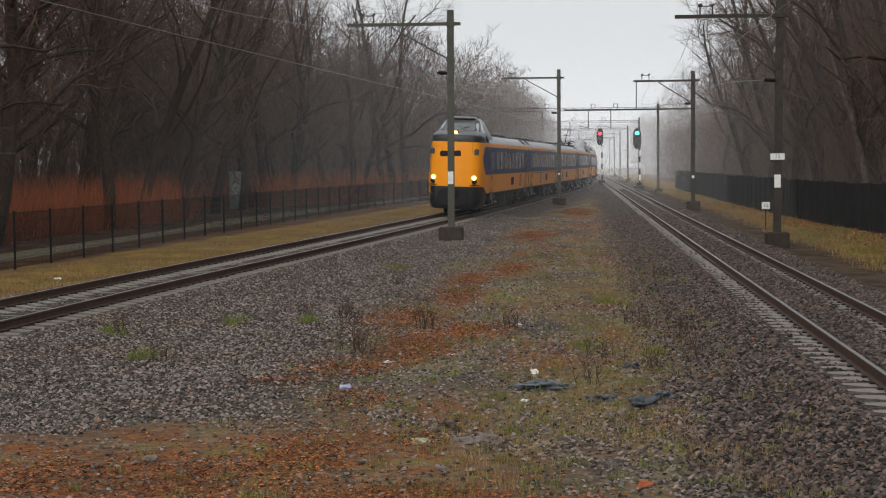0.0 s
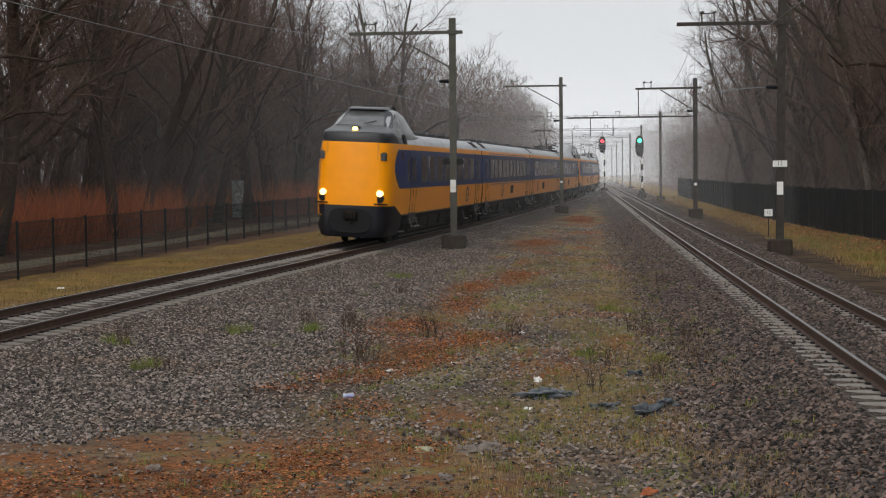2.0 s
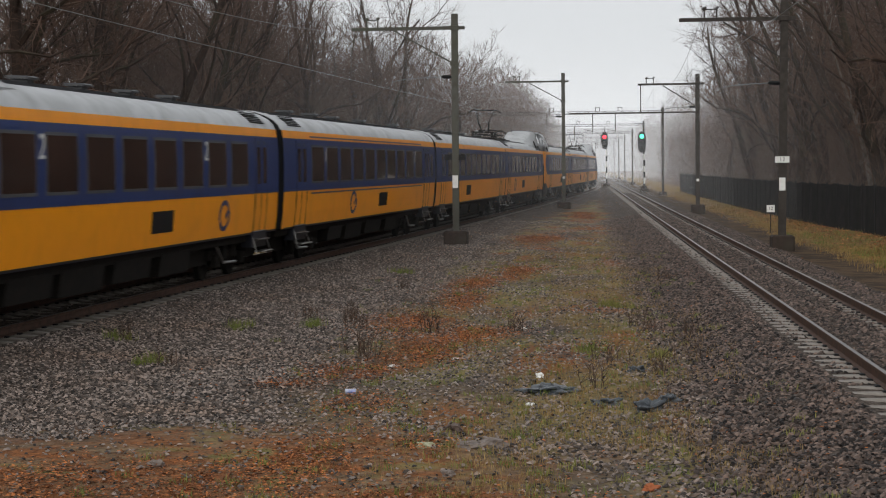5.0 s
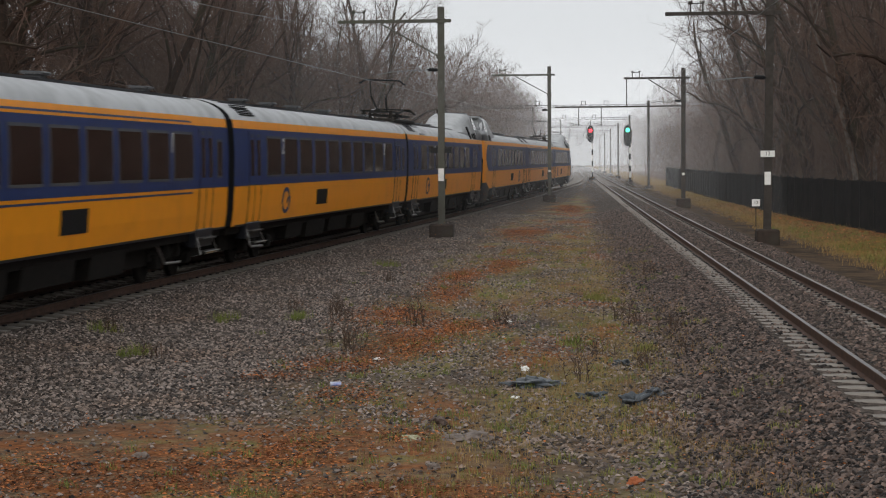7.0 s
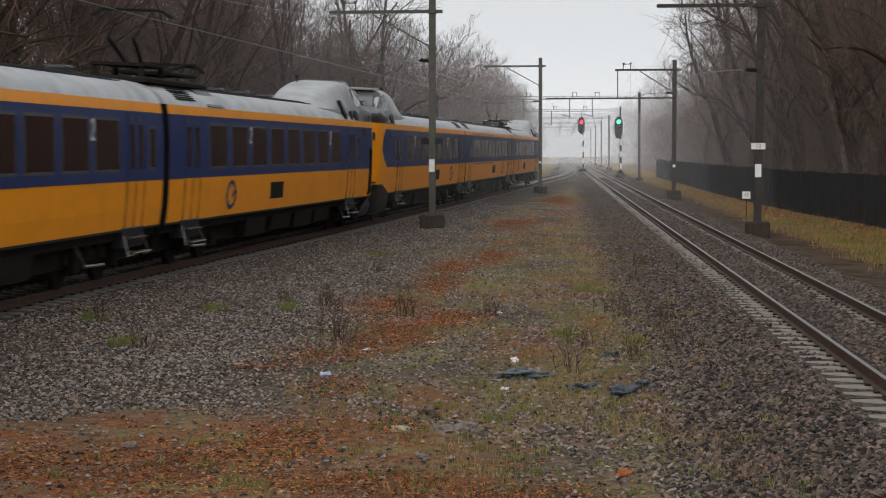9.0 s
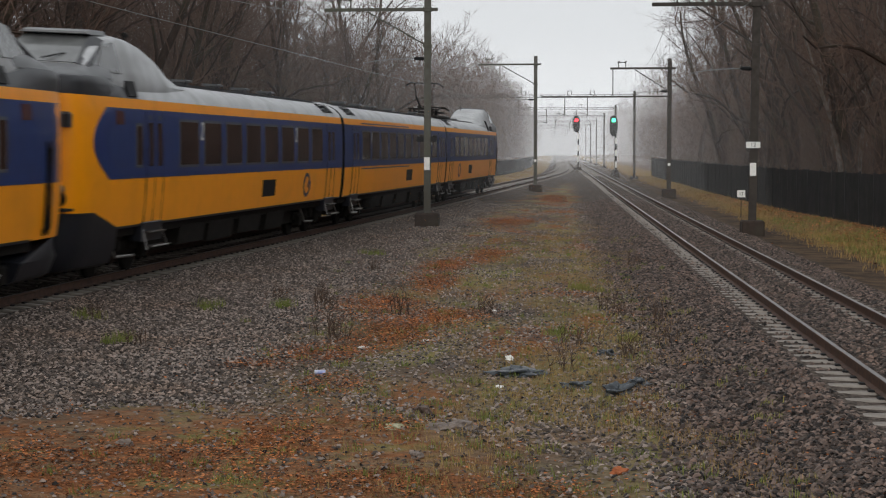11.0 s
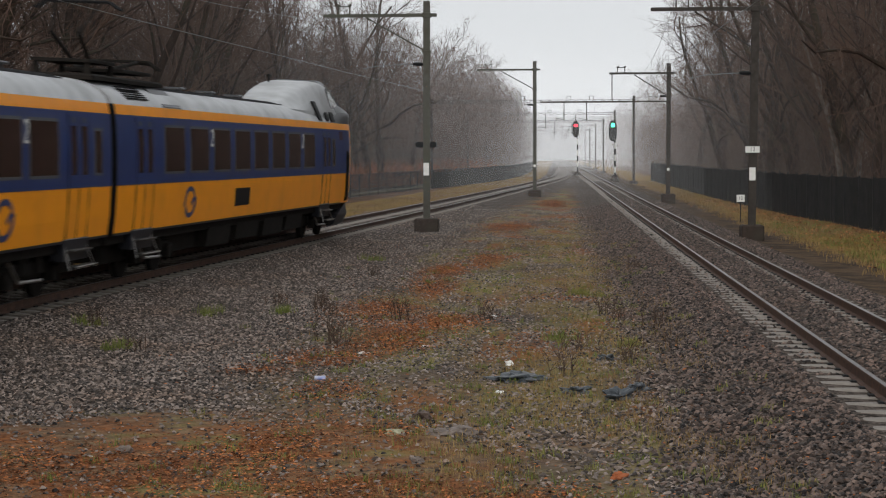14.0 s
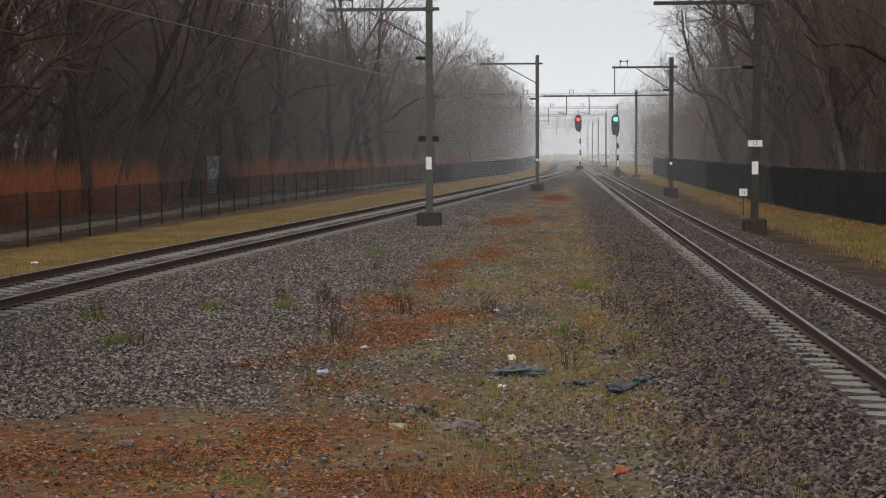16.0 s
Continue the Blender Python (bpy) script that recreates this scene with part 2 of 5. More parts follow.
# ---------------------------------------------------------------- ground
def ground_z(x, y):
    x, y = np.asarray(x, float), np.asarray(y, float)
    dl, dr = np.abs(x - left_x(y)), np.abs(x - RIGHT)
    d = np.minimum(dl, dr)
    base = -0.42 + 0.05 * np.sin(x * 1.3 + y * 0.21) * np.sin(y * 0.37 - x * 0.4)
    base = np.where(x < left_x(y) - 2, np.interp(left_x(y) - x, (2, 4, 9, 14, 30), (-0.45, -0.5, -0.5, -0.55, 0.0)), base)
    base = np.where(x > RIGHT + 2, np.interp(x - RIGHT, (2, 4, 7, 12, 30), (-0.45, -0.45, -0.35, -0.3, 0.2)), base)
    tilt = np.interp(y, (0, 90, 150, 200), (0.08, 0.08, 0.03, 0.0))
    on_l = dl < dr
    cross = np.clip(np.where(on_l, x - left_x(y), x - RIGHT), -1.6, 1.6)
    tilt = np.where(on_l, tilt, 0.04) * (0.5 - cross / 1.507)
    bed = np.interp(d, (0.30, 0.50, 0.9, 1.15, 1.4), (-0.172, -0.19, -0.20, -0.185, -0.178)) + np.where(on_l & (d > 1.0), 0.012, np.where(on_l, -0.024, 0.0)) + tilt
    k = np.clip((d - 1.5) / 1.3, 0, 1)
    return bed * (1 - k) + base * k


def build_ground():
    ys = np.concatenate([np.arange(-40, 12, 4.0), np.arange(12, 60, 0.5), np.arange(60, 130, 1.5), np.arange(130, 420, 5), np.array([450, 520, 620, 800, 1100, 2500])])
    inner = np.concatenate([np.arange(-4.0, 4.01, 0.25)])
    rows, us = [], None
    for y in ys:
        c = float(left_x(y))
        mid = np.linspace(c + 4, RIGHT - 4, 24) if c + 4 < RIGHT - 4 else np.linspace((c + RIGHT) / 2 - 0.05, (c + RIGHT) / 2 + 0.05, 24)
        lo = c + inner if c + 4 < RIGHT - 4 else c + np.linspace(-4, (RIGHT - c) / 2 - 0.06, len(inner))
        hi = RIGHT + inner if c + 4 < RIGHT - 4 else RIGHT + np.linspace(-(RIGHT - c) / 2 + 0.06, 4, len(inner))
        xs = np.concatenate([[-2500, -600, -200, -90, -55], np.linspace(c - 36, c - 4.5, 26), lo, mid[1:-1], hi, RIGHT + np.linspace(4.5, 36, 26), [55, 90, 200, 600, 2500]])
        rows.append(np.stack([xs, np.full_like(xs, y), ground_z(xs, np.full_like(xs, y))], 1))
    n, k = len(rows[0]), len(rows)
    g = np.arange(n * k).reshape(k, n)
    tri = np.stack([g[:-1, :-1], g[:-1, 1:], g[1:, 1:], g[1:, :-1]], -1).reshape(-1, 4)
    me = soup("ground", np.concatenate(rows), 4, GROUND, tri)
    me.polygons.foreach_set("use_smooth", [True] * len(me.polygons))
    return tagged(new("ground", me), "weedy ballast strip with moss, dead grass and fallen leaves", "ground", kind="structure")


def ground_material():
    """Grey ballast along the tracks, moss, straw and leaf litter between them, grass verges and a woodland floor outside."""
    m = bpy.data.materials.new("ground_mix")
    m.use_nodes = True
    n, l = m.node_tree.nodes, m.node_tree.links
    b = n["Principled BSDF"]
    b.inputs["Roughness"].default_value, b.inputs["Specular IOR Level"].default_value = 0.95, 0.08
    pos = n.new("ShaderNodeTexCoord").outputs["Object"]

    def noise_at(scale, detail=5.0, stretch=None):
        t = n.new("ShaderNodeTexNoise")
        t.inputs["Scale"].default_value, t.inputs["Detail"].default_value = scale, detail
        if stretch:
            mp = n.new("ShaderNodeMapping")
            mp.inputs["Scale"].default_value = stretch
            l.new(pos, mp.inputs["Vector"])
            l.new(mp.outputs[0], t.inputs["Vector"])
        else:
            l.new(pos, t.inputs["Vector"])
        return t.outputs["Fac"]

    def ramp(v, a, c, lo=0.0, hi=1.0):
        r = n.new("ShaderNodeMapRange")
        for k, q in (("From Min", a), ("From Max", c), ("To Min", lo), ("To Max", hi)):
            r.inputs[k].default_value = q
        l.new(v, r.inputs["Value"])
        return r.outputs[0]

    def calc(op, a, c):
        q = n.new("ShaderNodeMath")
        q.operation = op
        for i, v in enumerate((a, c)):
            if isinstance(v, (int, float)):
                q.inputs[i].default_value = v
            else:
                l.new(v, q.inputs[i])
        return q.outputs[0]

    def blend(f, a, c):
        q = n.new("ShaderNodeMix")
        q.data_type = "RGBA"
        l.new(f, q.inputs[0])
        for i, v in ((6, a), (7, c)):
            if isinstance(v, tuple):
                q.inputs[i].default_value = (*v, 1)
            else:
                l.new(v, q.inputs[i])
        return q.outputs[2]

    sep = n.new("ShaderNodeSeparateXYZ")
    l.new(pos, sep.inputs[0])
    X, Y = sep.outputs[0], sep.outputs[1]
    # distance from the curved track, by the same knots
    curve = n.new("ShaderNodeFloatCurve")
    pts = curve.mapping.curves[0].points
    for i, (ky, kx) in enumerate(KNOTS[2:12]):
        if i < 2:
            pts[i].location = ((ky / 330), (kx + 12) / 16)
        else:
            pts.new(ky / 330, (kx + 12) / 16)
    curve.mapping.update()
    l.new(calc("DIVIDE", Y, 330.0), curve.inputs["Value"])
    track = calc("SUBTRACT", calc("MULTIPLY", curve.outputs[0], 16.0), 12.0)
    dl, dr = calc("SUBTRACT", X, track), calc("SUBTRACT", X, RIGHT)
    wob = ramp(noise_at(0.35, 5), 0.2, 0.8, -1.3, 1.3)
    grit = noise_at(17.0, 3)
    stones = n.new("ShaderNodeTexVoronoi")
    stones.inputs["Scale"].default_value = 16.0
    l.new(pos, stones.inputs["Vector"])
    sepc = n.new("ShaderNodeSeparateColor")
    l.new(stones.outputs["Color"], sepc.inputs[0])
    gravel = blend(ramp(sepc.outputs[0], 0.15, 0.95), (0.015, 0.012, 0.010), (0.17, 0.138, 0.118))
    gravel = blend(ramp(noise_at(0.25), 0.4, 0.75, 0, 0.55), gravel, (0.09, 0.070, 0.056))
    soil = blend(ramp(noise_at(5.0), 0.35, 0.65), (0.10, 0.070, 0.047), (0.24, 0.172, 0.105))
    moss = blend(ramp(noise_at(3.0), 0.35, 0.65), (0.24, 0.190, 0.085), (0.14, 0.132, 0.050))
    litter = blend(ramp(noise_at(9.0), 0.35, 0.65), (0.28, 0.112, 0.044), (0.14, 0.060, 0.028))
    # the strip between the tracks
    gravel = blend(ramp(noise_at(2.2, 8), 0.38, 0.62, 0, 0.5), gravel, (0.06, 0.050, 0.043))
    strip = blend(ramp(noise_at(0.45, 7, (1.0, 0.4, 1.0)), 0.38, 0.60), gravel, soil)
    strip = blend(ramp(noise_at(0.75, 8, (1.0, 0.4, 1.0)), 0.42, 0.66), strip, moss)
    strip = blend(ramp(noise_at(0.62, 8, (1.0, 0.4, 1.0)), 0.50, 0.64), strip, litter)
    near_end = ramp(calc("ADD", Y, calc("MULTIPLY", wob, 1.2)), 19.4, 21.4, 1, 0)
    end_mix = blend(ramp(noise_at(1.6, 6), 0.35, 0.62), soil, litter)
    end_mix = blend(ramp(noise_at(1.1, 6), 0.55, 0.66), end_mix, moss)
    # gravel shoulders of both tracks
    shift = ramp(Y, 20.0, 90.0, -1.9, 2.4)
    g_left = ramp(calc("ADD", calc("ADD", dl, shift), wob), 5.2, 6.6)
    g_right = ramp(calc("ADD", dr, calc("MULTIPLY", wob, 0.5)), -3.6, -2.6, 1, 0)
    inside = blend(calc("MULTIPLY", g_left, g_right), gravel, strip)
    inside = blend(calc("MULTIPLY", calc("MULTIPLY", near_end, ramp(X, 0.2, -1.2)), ramp(X, -8.0, -6.5)), inside, end_mix)
    # outside
    verge = blend(ramp(noise_at(0.9, 6), 0.38, 0.6), (0.25, 0.150, 0.042), (0.14, 0.103, 0.032))
    verge = blend(ramp(noise_at(0.5, 7, (1.0, 0.35, 1.0)), 0.46, 0.62, 0, 0.8), verge, (0.15, 0.085, 0.045))
    wood_floor = blend(ramp(noise_at(0.8, 6), 0.4, 0.6), (0.070, 0.040, 0.026), (0.12, 0.066, 0.040))
    out_l = blend(ramp(calc("ADD", dl, calc("MULTIPLY", wob, 0.4)), -8.9, -8.2, 1, 0), verge, wood_floor)
    col = blend(ramp(calc("ADD", dl, calc("MULTIPLY", wob, 0.25)), -2.9, -2.5, 1, 0), inside, out_l)
    cess = blend(ramp(calc("ADD", dr, calc("MULTIPLY", wob, 0.5)), 4.0, 4.8), blend(ramp(noise_at(1.3, 8), 0.4, 0.6), (0.050, 0.036, 0.026), (0.10, 0.068, 0.044)), verge)
    out_r = blend(ramp(dr, 8.5, 9.5), cess, wood_floor)
    col = blend(ramp(calc("ADD", dr, calc("MULTIPLY", wob, 0.3)), 2.3, 2.8), col, out_r)
    l.new(col, b.inputs["Base Color"])
    bp = n.new("ShaderNodeBump")
    bp.inputs["Strength"].default_value, bp.inputs["Distance"].default_value = 1.0, 0.03
    l.new(calc("ADD", stones.outputs["Distance"], grit), bp.inputs["Height"])
    l.new(bp.outputs[0], b.inputs["Normal"])
    return m


GROUND = ground_material()
ground = build_ground()


def z_of(x, y):
    return float(ground_z(x, y))


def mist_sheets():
    """Winter mist that thickens with distance, imitated by a few tilted semi-transparent sheets."""
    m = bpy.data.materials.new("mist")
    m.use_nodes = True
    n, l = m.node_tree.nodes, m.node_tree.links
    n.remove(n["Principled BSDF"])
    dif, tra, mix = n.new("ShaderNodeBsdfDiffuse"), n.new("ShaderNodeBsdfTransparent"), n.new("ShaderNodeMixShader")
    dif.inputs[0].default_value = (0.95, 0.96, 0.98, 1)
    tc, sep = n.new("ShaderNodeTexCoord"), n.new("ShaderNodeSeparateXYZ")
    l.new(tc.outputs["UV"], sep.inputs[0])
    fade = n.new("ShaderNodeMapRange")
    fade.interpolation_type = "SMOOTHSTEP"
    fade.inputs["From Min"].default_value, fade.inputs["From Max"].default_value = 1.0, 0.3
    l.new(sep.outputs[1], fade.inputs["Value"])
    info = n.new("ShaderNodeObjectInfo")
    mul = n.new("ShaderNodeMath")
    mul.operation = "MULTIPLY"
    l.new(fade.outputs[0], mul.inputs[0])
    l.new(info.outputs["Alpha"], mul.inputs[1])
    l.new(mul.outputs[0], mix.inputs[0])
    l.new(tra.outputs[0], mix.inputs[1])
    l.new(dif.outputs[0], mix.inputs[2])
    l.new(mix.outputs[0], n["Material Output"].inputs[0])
    for y, alpha in HAZE_SHEETS:
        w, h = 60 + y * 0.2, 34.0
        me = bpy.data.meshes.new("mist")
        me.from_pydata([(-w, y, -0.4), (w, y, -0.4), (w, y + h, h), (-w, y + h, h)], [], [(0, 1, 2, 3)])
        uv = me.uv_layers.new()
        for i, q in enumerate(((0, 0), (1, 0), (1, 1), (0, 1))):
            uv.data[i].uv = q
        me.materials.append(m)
        ob = stuff("mist", me, "tilted semi-transparent white sheet imitating winter mist over the tracks", "mist")
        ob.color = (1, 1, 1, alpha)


# distance and opacity of each sheet that stands in for haze
HAZE_SHEETS = ((64, 0.008), (92, 0.016), (128, 0.025), (175, 0.044), (240, 0.065), (320, 0.12), (425, 0.24))
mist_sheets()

# ---------------------------------------------------------------- tracks
RAIL_SHAPE = ((-0.036, 0.0), (-0.036, -0.035), (-0.009, -0.05), (-0.009, -0.14), (-0.072, -0.155), (-0.072, -0.168), (0.072, -0.168), (0.072, -0.155), (0.009, -0.14), (0.009, -0.05), (0.036, -0.035), (0.036, 0.0))
SLEEPER_TOP = -0.165


def sleeper_mesh():
    """A prestressed concrete sleeper: sloped rail seats, a waisted middle, bevelled ends."""
    rings = []
    for x, w, top in ((-1.28, 0.10, -0.03), (-1.24, 0.125, -0.012), (-0.95, 0.135, 0.0), (-0.60, 0.13, 0.0), (-0.35, 0.105, -0.03), (0.35, 0.105, -0.03), (0.60, 0.13, 0.0), (0.95, 0.135, 0.0), (1.24, 0.125, -0.012), (1.28, 0.10, -0.03)):
        rings.append([(x, -w, -0.16), (x, w, -0.16), (x, w - 0.02, top - 0.02), (x, w - 0.045, top), (x, -w + 0.045, top), (x, -w + 0.02, top - 0.02)])
    return Geo().loft(rings).mesh("sleeper", CONCRETE)


def build_track(name, label, place, start, end, near_from):
    """place(s) gives x, y, heading and the cant at arc length s."""
    track = thing(name, label, "railway track", kind="structure")
    stations = [start + i * 2.0 for i in range(int((end - start) / 2.0) + 1)]
    for side in (-0.7535, 0.7535):
        rings, head = [], []
        for s in stations:
            x, y, a, c = place(s)
            lift = c if side < 0 else 0.0
            ca, sa = math.cos(a), math.sin(a)
            rings.append([(x + (side + u) * ca, y - (side + u) * sa, lift + v) for u, v in RAIL_SHAPE])
            head.append([(x + (side + u) * ca, y - (side + u) * sa, lift + v) for u, v in ((-0.030, 0.0), (0.030, 0.0), (0.026, 0.003), (-0.026, 0.003))])
        part("rail", Geo().loft(rings), RAIL, track, "rusty brown rail")
        part("rail_head", Geo().loft(head), RAILTOP, track, "worn shiny running surface")
    me = sleeper_mesh()
    clips = Geo()
    rest = Geo()
    count, s, rnd = 0, near_from, random.Random(7)
    back = near_from - 0.6
    while back > start:
        x, y, a, c = place(back)
        m = pose(x, y, SLEEPER_TOP + c / 2, 0, math.degrees(math.atan(c / 1.5)), -math.degrees(a))
        rest.add([m @ Vector(p) for p in ((-1.28, -0.12, 0), (1.28, -0.12, 0), (1.28, 0.12, 0), (-1.28, 0.12, 0), (-1.28, -0.12, -0.15), (1.28, -0.12, -0.15))], [(0, 1, 2, 3), (0, 4, 5, 1)])
        back -= 0.6
    while s < end - 1:
        x, y, a, c = place(s)
        m = pose(x, y, SLEEPER_TOP + c / 2 + rnd.uniform(-0.008, 0.004), 0, math.degrees(math.atan(c / 1.5)), -math.degrees(a) + rnd.uniform(-0.5, 0.5))
        if count < 290:
            shared("sleeper", me, track, m)
            if s < near_from + 110:
                for side in (-0.7535, 0.7535):
                    for o in (-0.12, 0.12):
                        p = m @ Vector((side + o * 0.9, 0, 0.008))
                        clips.box(p.x, p.y, p.z, 0.07, 0.12, 0.034, -a, 0.01)
        elif s < near_from + 380:
            rest.add([m @ Vector(p) for p in ((-1.28, -0.12, 0), (1.28, -0.12, 0), (1.28, 0.12, 0), (-1.28, 0.12, 0), (-1.28, -0.12, -0.15), (1.28, -0.12, -0.15))], [(0, 1, 2, 3), (0, 4, 5, 1)])
        count += 1
        s += 0.6
    tagged(part("rail_clips", clips, BLACK, track, "dark rail fastenings"), kind="stuff")
    tagged(part("far_sleepers", rest, CONCRETE, track), kind="stuff")
    return track


def place_right(s):
    # the left rail's 4 cm lift only fits the track to the camera's view
    return RIGHT, s, 0.0, 0.04


def place_left(s):
    x, y, a = on_left(s)
    return x, y, a, cant(y)


build_track("track_straight", "straight railway track on grey concrete sleepers in ballast", place_right, -20, 520, 12.0)
build_track("track_curved", "canted curving railway track on grey concrete sleepers", place_left, -20, 520, 28.0)

# ---------------------------------------------------------------- overhead line masts


def i_beam(g, p0, p1, w, d):
    """A steel H section from p0 up to p1."""
    (x, y, z0), z1 = p0, p1[2]
    tx, a, b, f, t = p1[0] - x, w / 2, d / 2, 0.016, 0.007
    ring = ((-a, -b), (a, -b), (a, -b + f), (t, -b + f), (t, b - f), (a, b - f), (a, b), (-a, b), (-a, b - f), (-t, b - f), (-t, -b + f), (-a, -b + f))
    g.loft([[(x + u, y + v, z0) for u, v in ring], [(x + tx + u, y + v, z1) for u, v in ring]])


def mast(x, y, top, arm_z, reach, mat, label, lean=0.0, footing=(0.95, 0.55), insulator=6.25, grip=0.82):
    """A catenary mast on a concrete footing, with an arm that reaches over the track, a stay under it and a steady arm below."""
    z = z_of(x, y)
    t = thing("catenary_mast", label, "catenary mast", "catenary masts")
    t.matrix_basis = pose(x, y, z)
    w, h = footing
    part("footing", Geo().box(0, 0, h / 2 - 0.1, w, 0.9, h + 0.2, 0, 0.05), FOOTING, t, "stained concrete footing")
    g = Geo()
    i_beam(g, (0, 0, h - 0.02), (lean, 0, top - z), 0.26, 0.24)
    part("post", g, mat, t)
    a = arm_z - z
    ax = lean * a / (top - z)
    s = 1 if reach > 0 else -1
    g = Geo()
    for dy in (-0.11, 0.11):
        g.box(ax + reach / 2 - s * 0.15, dy, a, abs(reach) + 0.5, 0.05, 0.12, 0, 0.01)
    g.box(ax, 0, a, 0.36, 0.34, 0.18, 0, 0.02)
    part("arm", g, mat, t)
    part("stay", Geo().tube([(ax, 0, a - 1.45), (ax + reach * 0.6, 0, a - 0.08)], 0.035, 6).box(ax, 0, a - 1.45, 0.36, 0.3, 0.1, 0, 0.01), mat, t)
    g = Geo()
    q = ax + reach * grip
    for d in (-0.22, 0.22):
        g.tube([(q + d, 0, a + 0.05), (q + d, 0, a + 0.38)], 0.03, 6)
        g.tube([(q + d - 0.07, 0, a + 0.36), (q + d + 0.07, 0, a + 0.44)], 0.05, 6)
    g.box(q, 0, a + 0.36, 0.5, 0.04, 0.04)
    part("insulator_bracket", g, mat, t)
    if insulator:
        b = insulator - z
        bx = lean * b / (top - z)
        part("insulator", Geo().tube([(bx + s * 0.12, 0, b), (bx + s * 0.2, 0, b + 0.01), (bx + s * 0.45, 0, b + 0.02), (bx + s * 0.55, 0, b + 0.02)], [0.035, 0.075, 0.075, 0.03], 8), BLACK, t, "dark ribbed insulator")
        part("steady_arm", Geo().tube([(bx + s * 0.5, 0, b + 0.02), (bx + reach * 0.3, 0, b - 0.0), (bx + reach * 0.5, 0, b - 0.05), (bx + reach * 0.64, 0, b - 0.16)], 0.022, 6), WIRE, t)
    return t, z


def plate_on(t, z, zc, w, h, mat, name="plate", label="white reflector plate", dy=-0.15, x=0.0):
    return part(name, Geo().box(x, dy, zc - z, w, 0.015, h), mat, t, label)


def text_mesh(body, size, mat):
    cu = bpy.data.curves.new("letters", "FONT")
    cu.body, cu.size, cu.extrude, cu.align_x, cu.align_y = body, size, 0.004, "CENTER", "CENTER"
    ob = new("letters", cu)
    me = bpy.data.meshes.new_from_object(ob.evaluated_get(bpy.context.evaluated_depsgraph_get()))
    bpy.data.objects.remove(ob)
    me.materials.append(mat)
    return me


TWELVE = text_mesh("12", 0.2, BLACK)

m1, z1 = mast(-5.04, 70.3, 8.75, 8.2, -4.0, MAST, "tall steel catenary mast with arm on concrete footing", 0.04)
plate_on(m1, z1, 2.1, 0.22, 0.5, WHITE)
for d in (-1, 1):
    g = Geo()
    g.tube([(d * 0.30, -0.22, 3.07 - z1), (d * 0.30, 0.1, 3.07 - z1)], [0.12, 0.10], 12)
    g.box(d * 0.26, 0, 3.07 - z1, 0.30, 0.16, 0.22, 0, 0.03)
    part("loudspeaker", g, BLACK, m1, "black horn unit clamped to the mast")
m2, z2 = mast(-1.35, 128.5, 9.4, 8.8, -4.1, MAST, "tall steel catenary mast with arm on concrete footing", 0.02, (0.95, 0.5))
plate_on(m2, z2, 1.85, 0.16, 0.16, WHITE)
m3, z3 = mast(7.07, 63.7, 8.6, 7.8, -3.6, MASTR, "dark brown steel catenary mast carrying a number plate", 0.12, (0.8, 0.52), 5.5, grip=0.72)
plate_on(m3, z3, 1.93, 0.22, 0.46, WHITE)
plate_on(m3, z3, 2.8, 0.5, 0.22, WHITE, "number_plate", "white plate with the number 12")
shared("number", TWELVE, m3, pose(0, -0.163, 2.8 - z3, 90, 0, 0))["label"] = "black digits"
m4, z4 = mast(7.17, 111.4, 8.3, 7.7, -3.6, MASTR, "dark brown steel catenary mast on concrete footing", 0.03, (0.85, 0.6))
plate_on(m4, z4, 1.7, 0.16, 0.16, WHITE)
part("drop_tube", Geo().tube([(-3.5, 0, 7.7 - z4), (-3.5, 0, 6.0 - z4)], 0.035, 6), MASTR, m4)
part("long_beam", Geo().box(-4.0, 0.2, 5.95 - z4, 8.0, 0.06, 0.09, 0, 0.01), MASTR, m4)


def portal(y, x0, x1, z, label, drops):
    t = thing("catenary_portal", label, "catenary portal", "catenary portals")
    t.matrix_basis = pose(0, y, 0)
    for x in (x0, x1):
        g = Geo()
        zz = z_of(x, y)
        i_beam(g, (x, 0, zz - 0.1), (x, 0, z + 0.5), 0.24, 0.24)
        part("post", g, MASTR, t)
        part("footing", Geo().box(x, 0, zz + 0.15, 0.8, 0.8, 0.5, 0, 0.04), FOOTING, t)
    g = Geo()
    for dz in (-0.14, 0.14):
        g.box((x0 + x1) / 2, 0, z + dz, x1 - x0 + 0.6, 0.07, 0.045)
    n = int((x1 - x0) / 0.9)
    for i in range(n):
        u = x0 + (x1 - x0) * i / n
        g.tube([(u, 0, z - 0.12), (u + (x1 - x0) / n / 2, 0, z + 0.12), (u + (x1 - x0) / n, 0, z - 0.12)], 0.022, 4)
    part("beam", g, MASTR, t, "lattice cross beam")
    for x in drops:
        part("drop_tube", Geo().tube([(x, 0, z - 0.1), (x, 0, z - 2.0)], 0.05, 6).tube([(x, 0, z - 1.9), (x - 0.9, 0, z - 1.7)], 0.03, 5), MASTR, t)
        g = Geo()
        for d in (-0.2, 0.2):
            g.tube([(x + 0.5 + d, 0, z + 0.1), (x + 0.5 + d, 0, z + 0.55)], 0.035, 5)
        g.box(x + 0.5, 0, z + 0.52, 0.55, 0.05, 0.05)
        part("insulator_bracket", g, MASTR, t)


portal(182, -12.5, 8.2, 8.1, "steel lattice portal spanning both tracks in mist", (-3.6, 1.1, 3.4))
portal(238, -11.5, 8.2, 8.1, "steel lattice portal spanning both tracks in mist", (-1.0, 3.0))
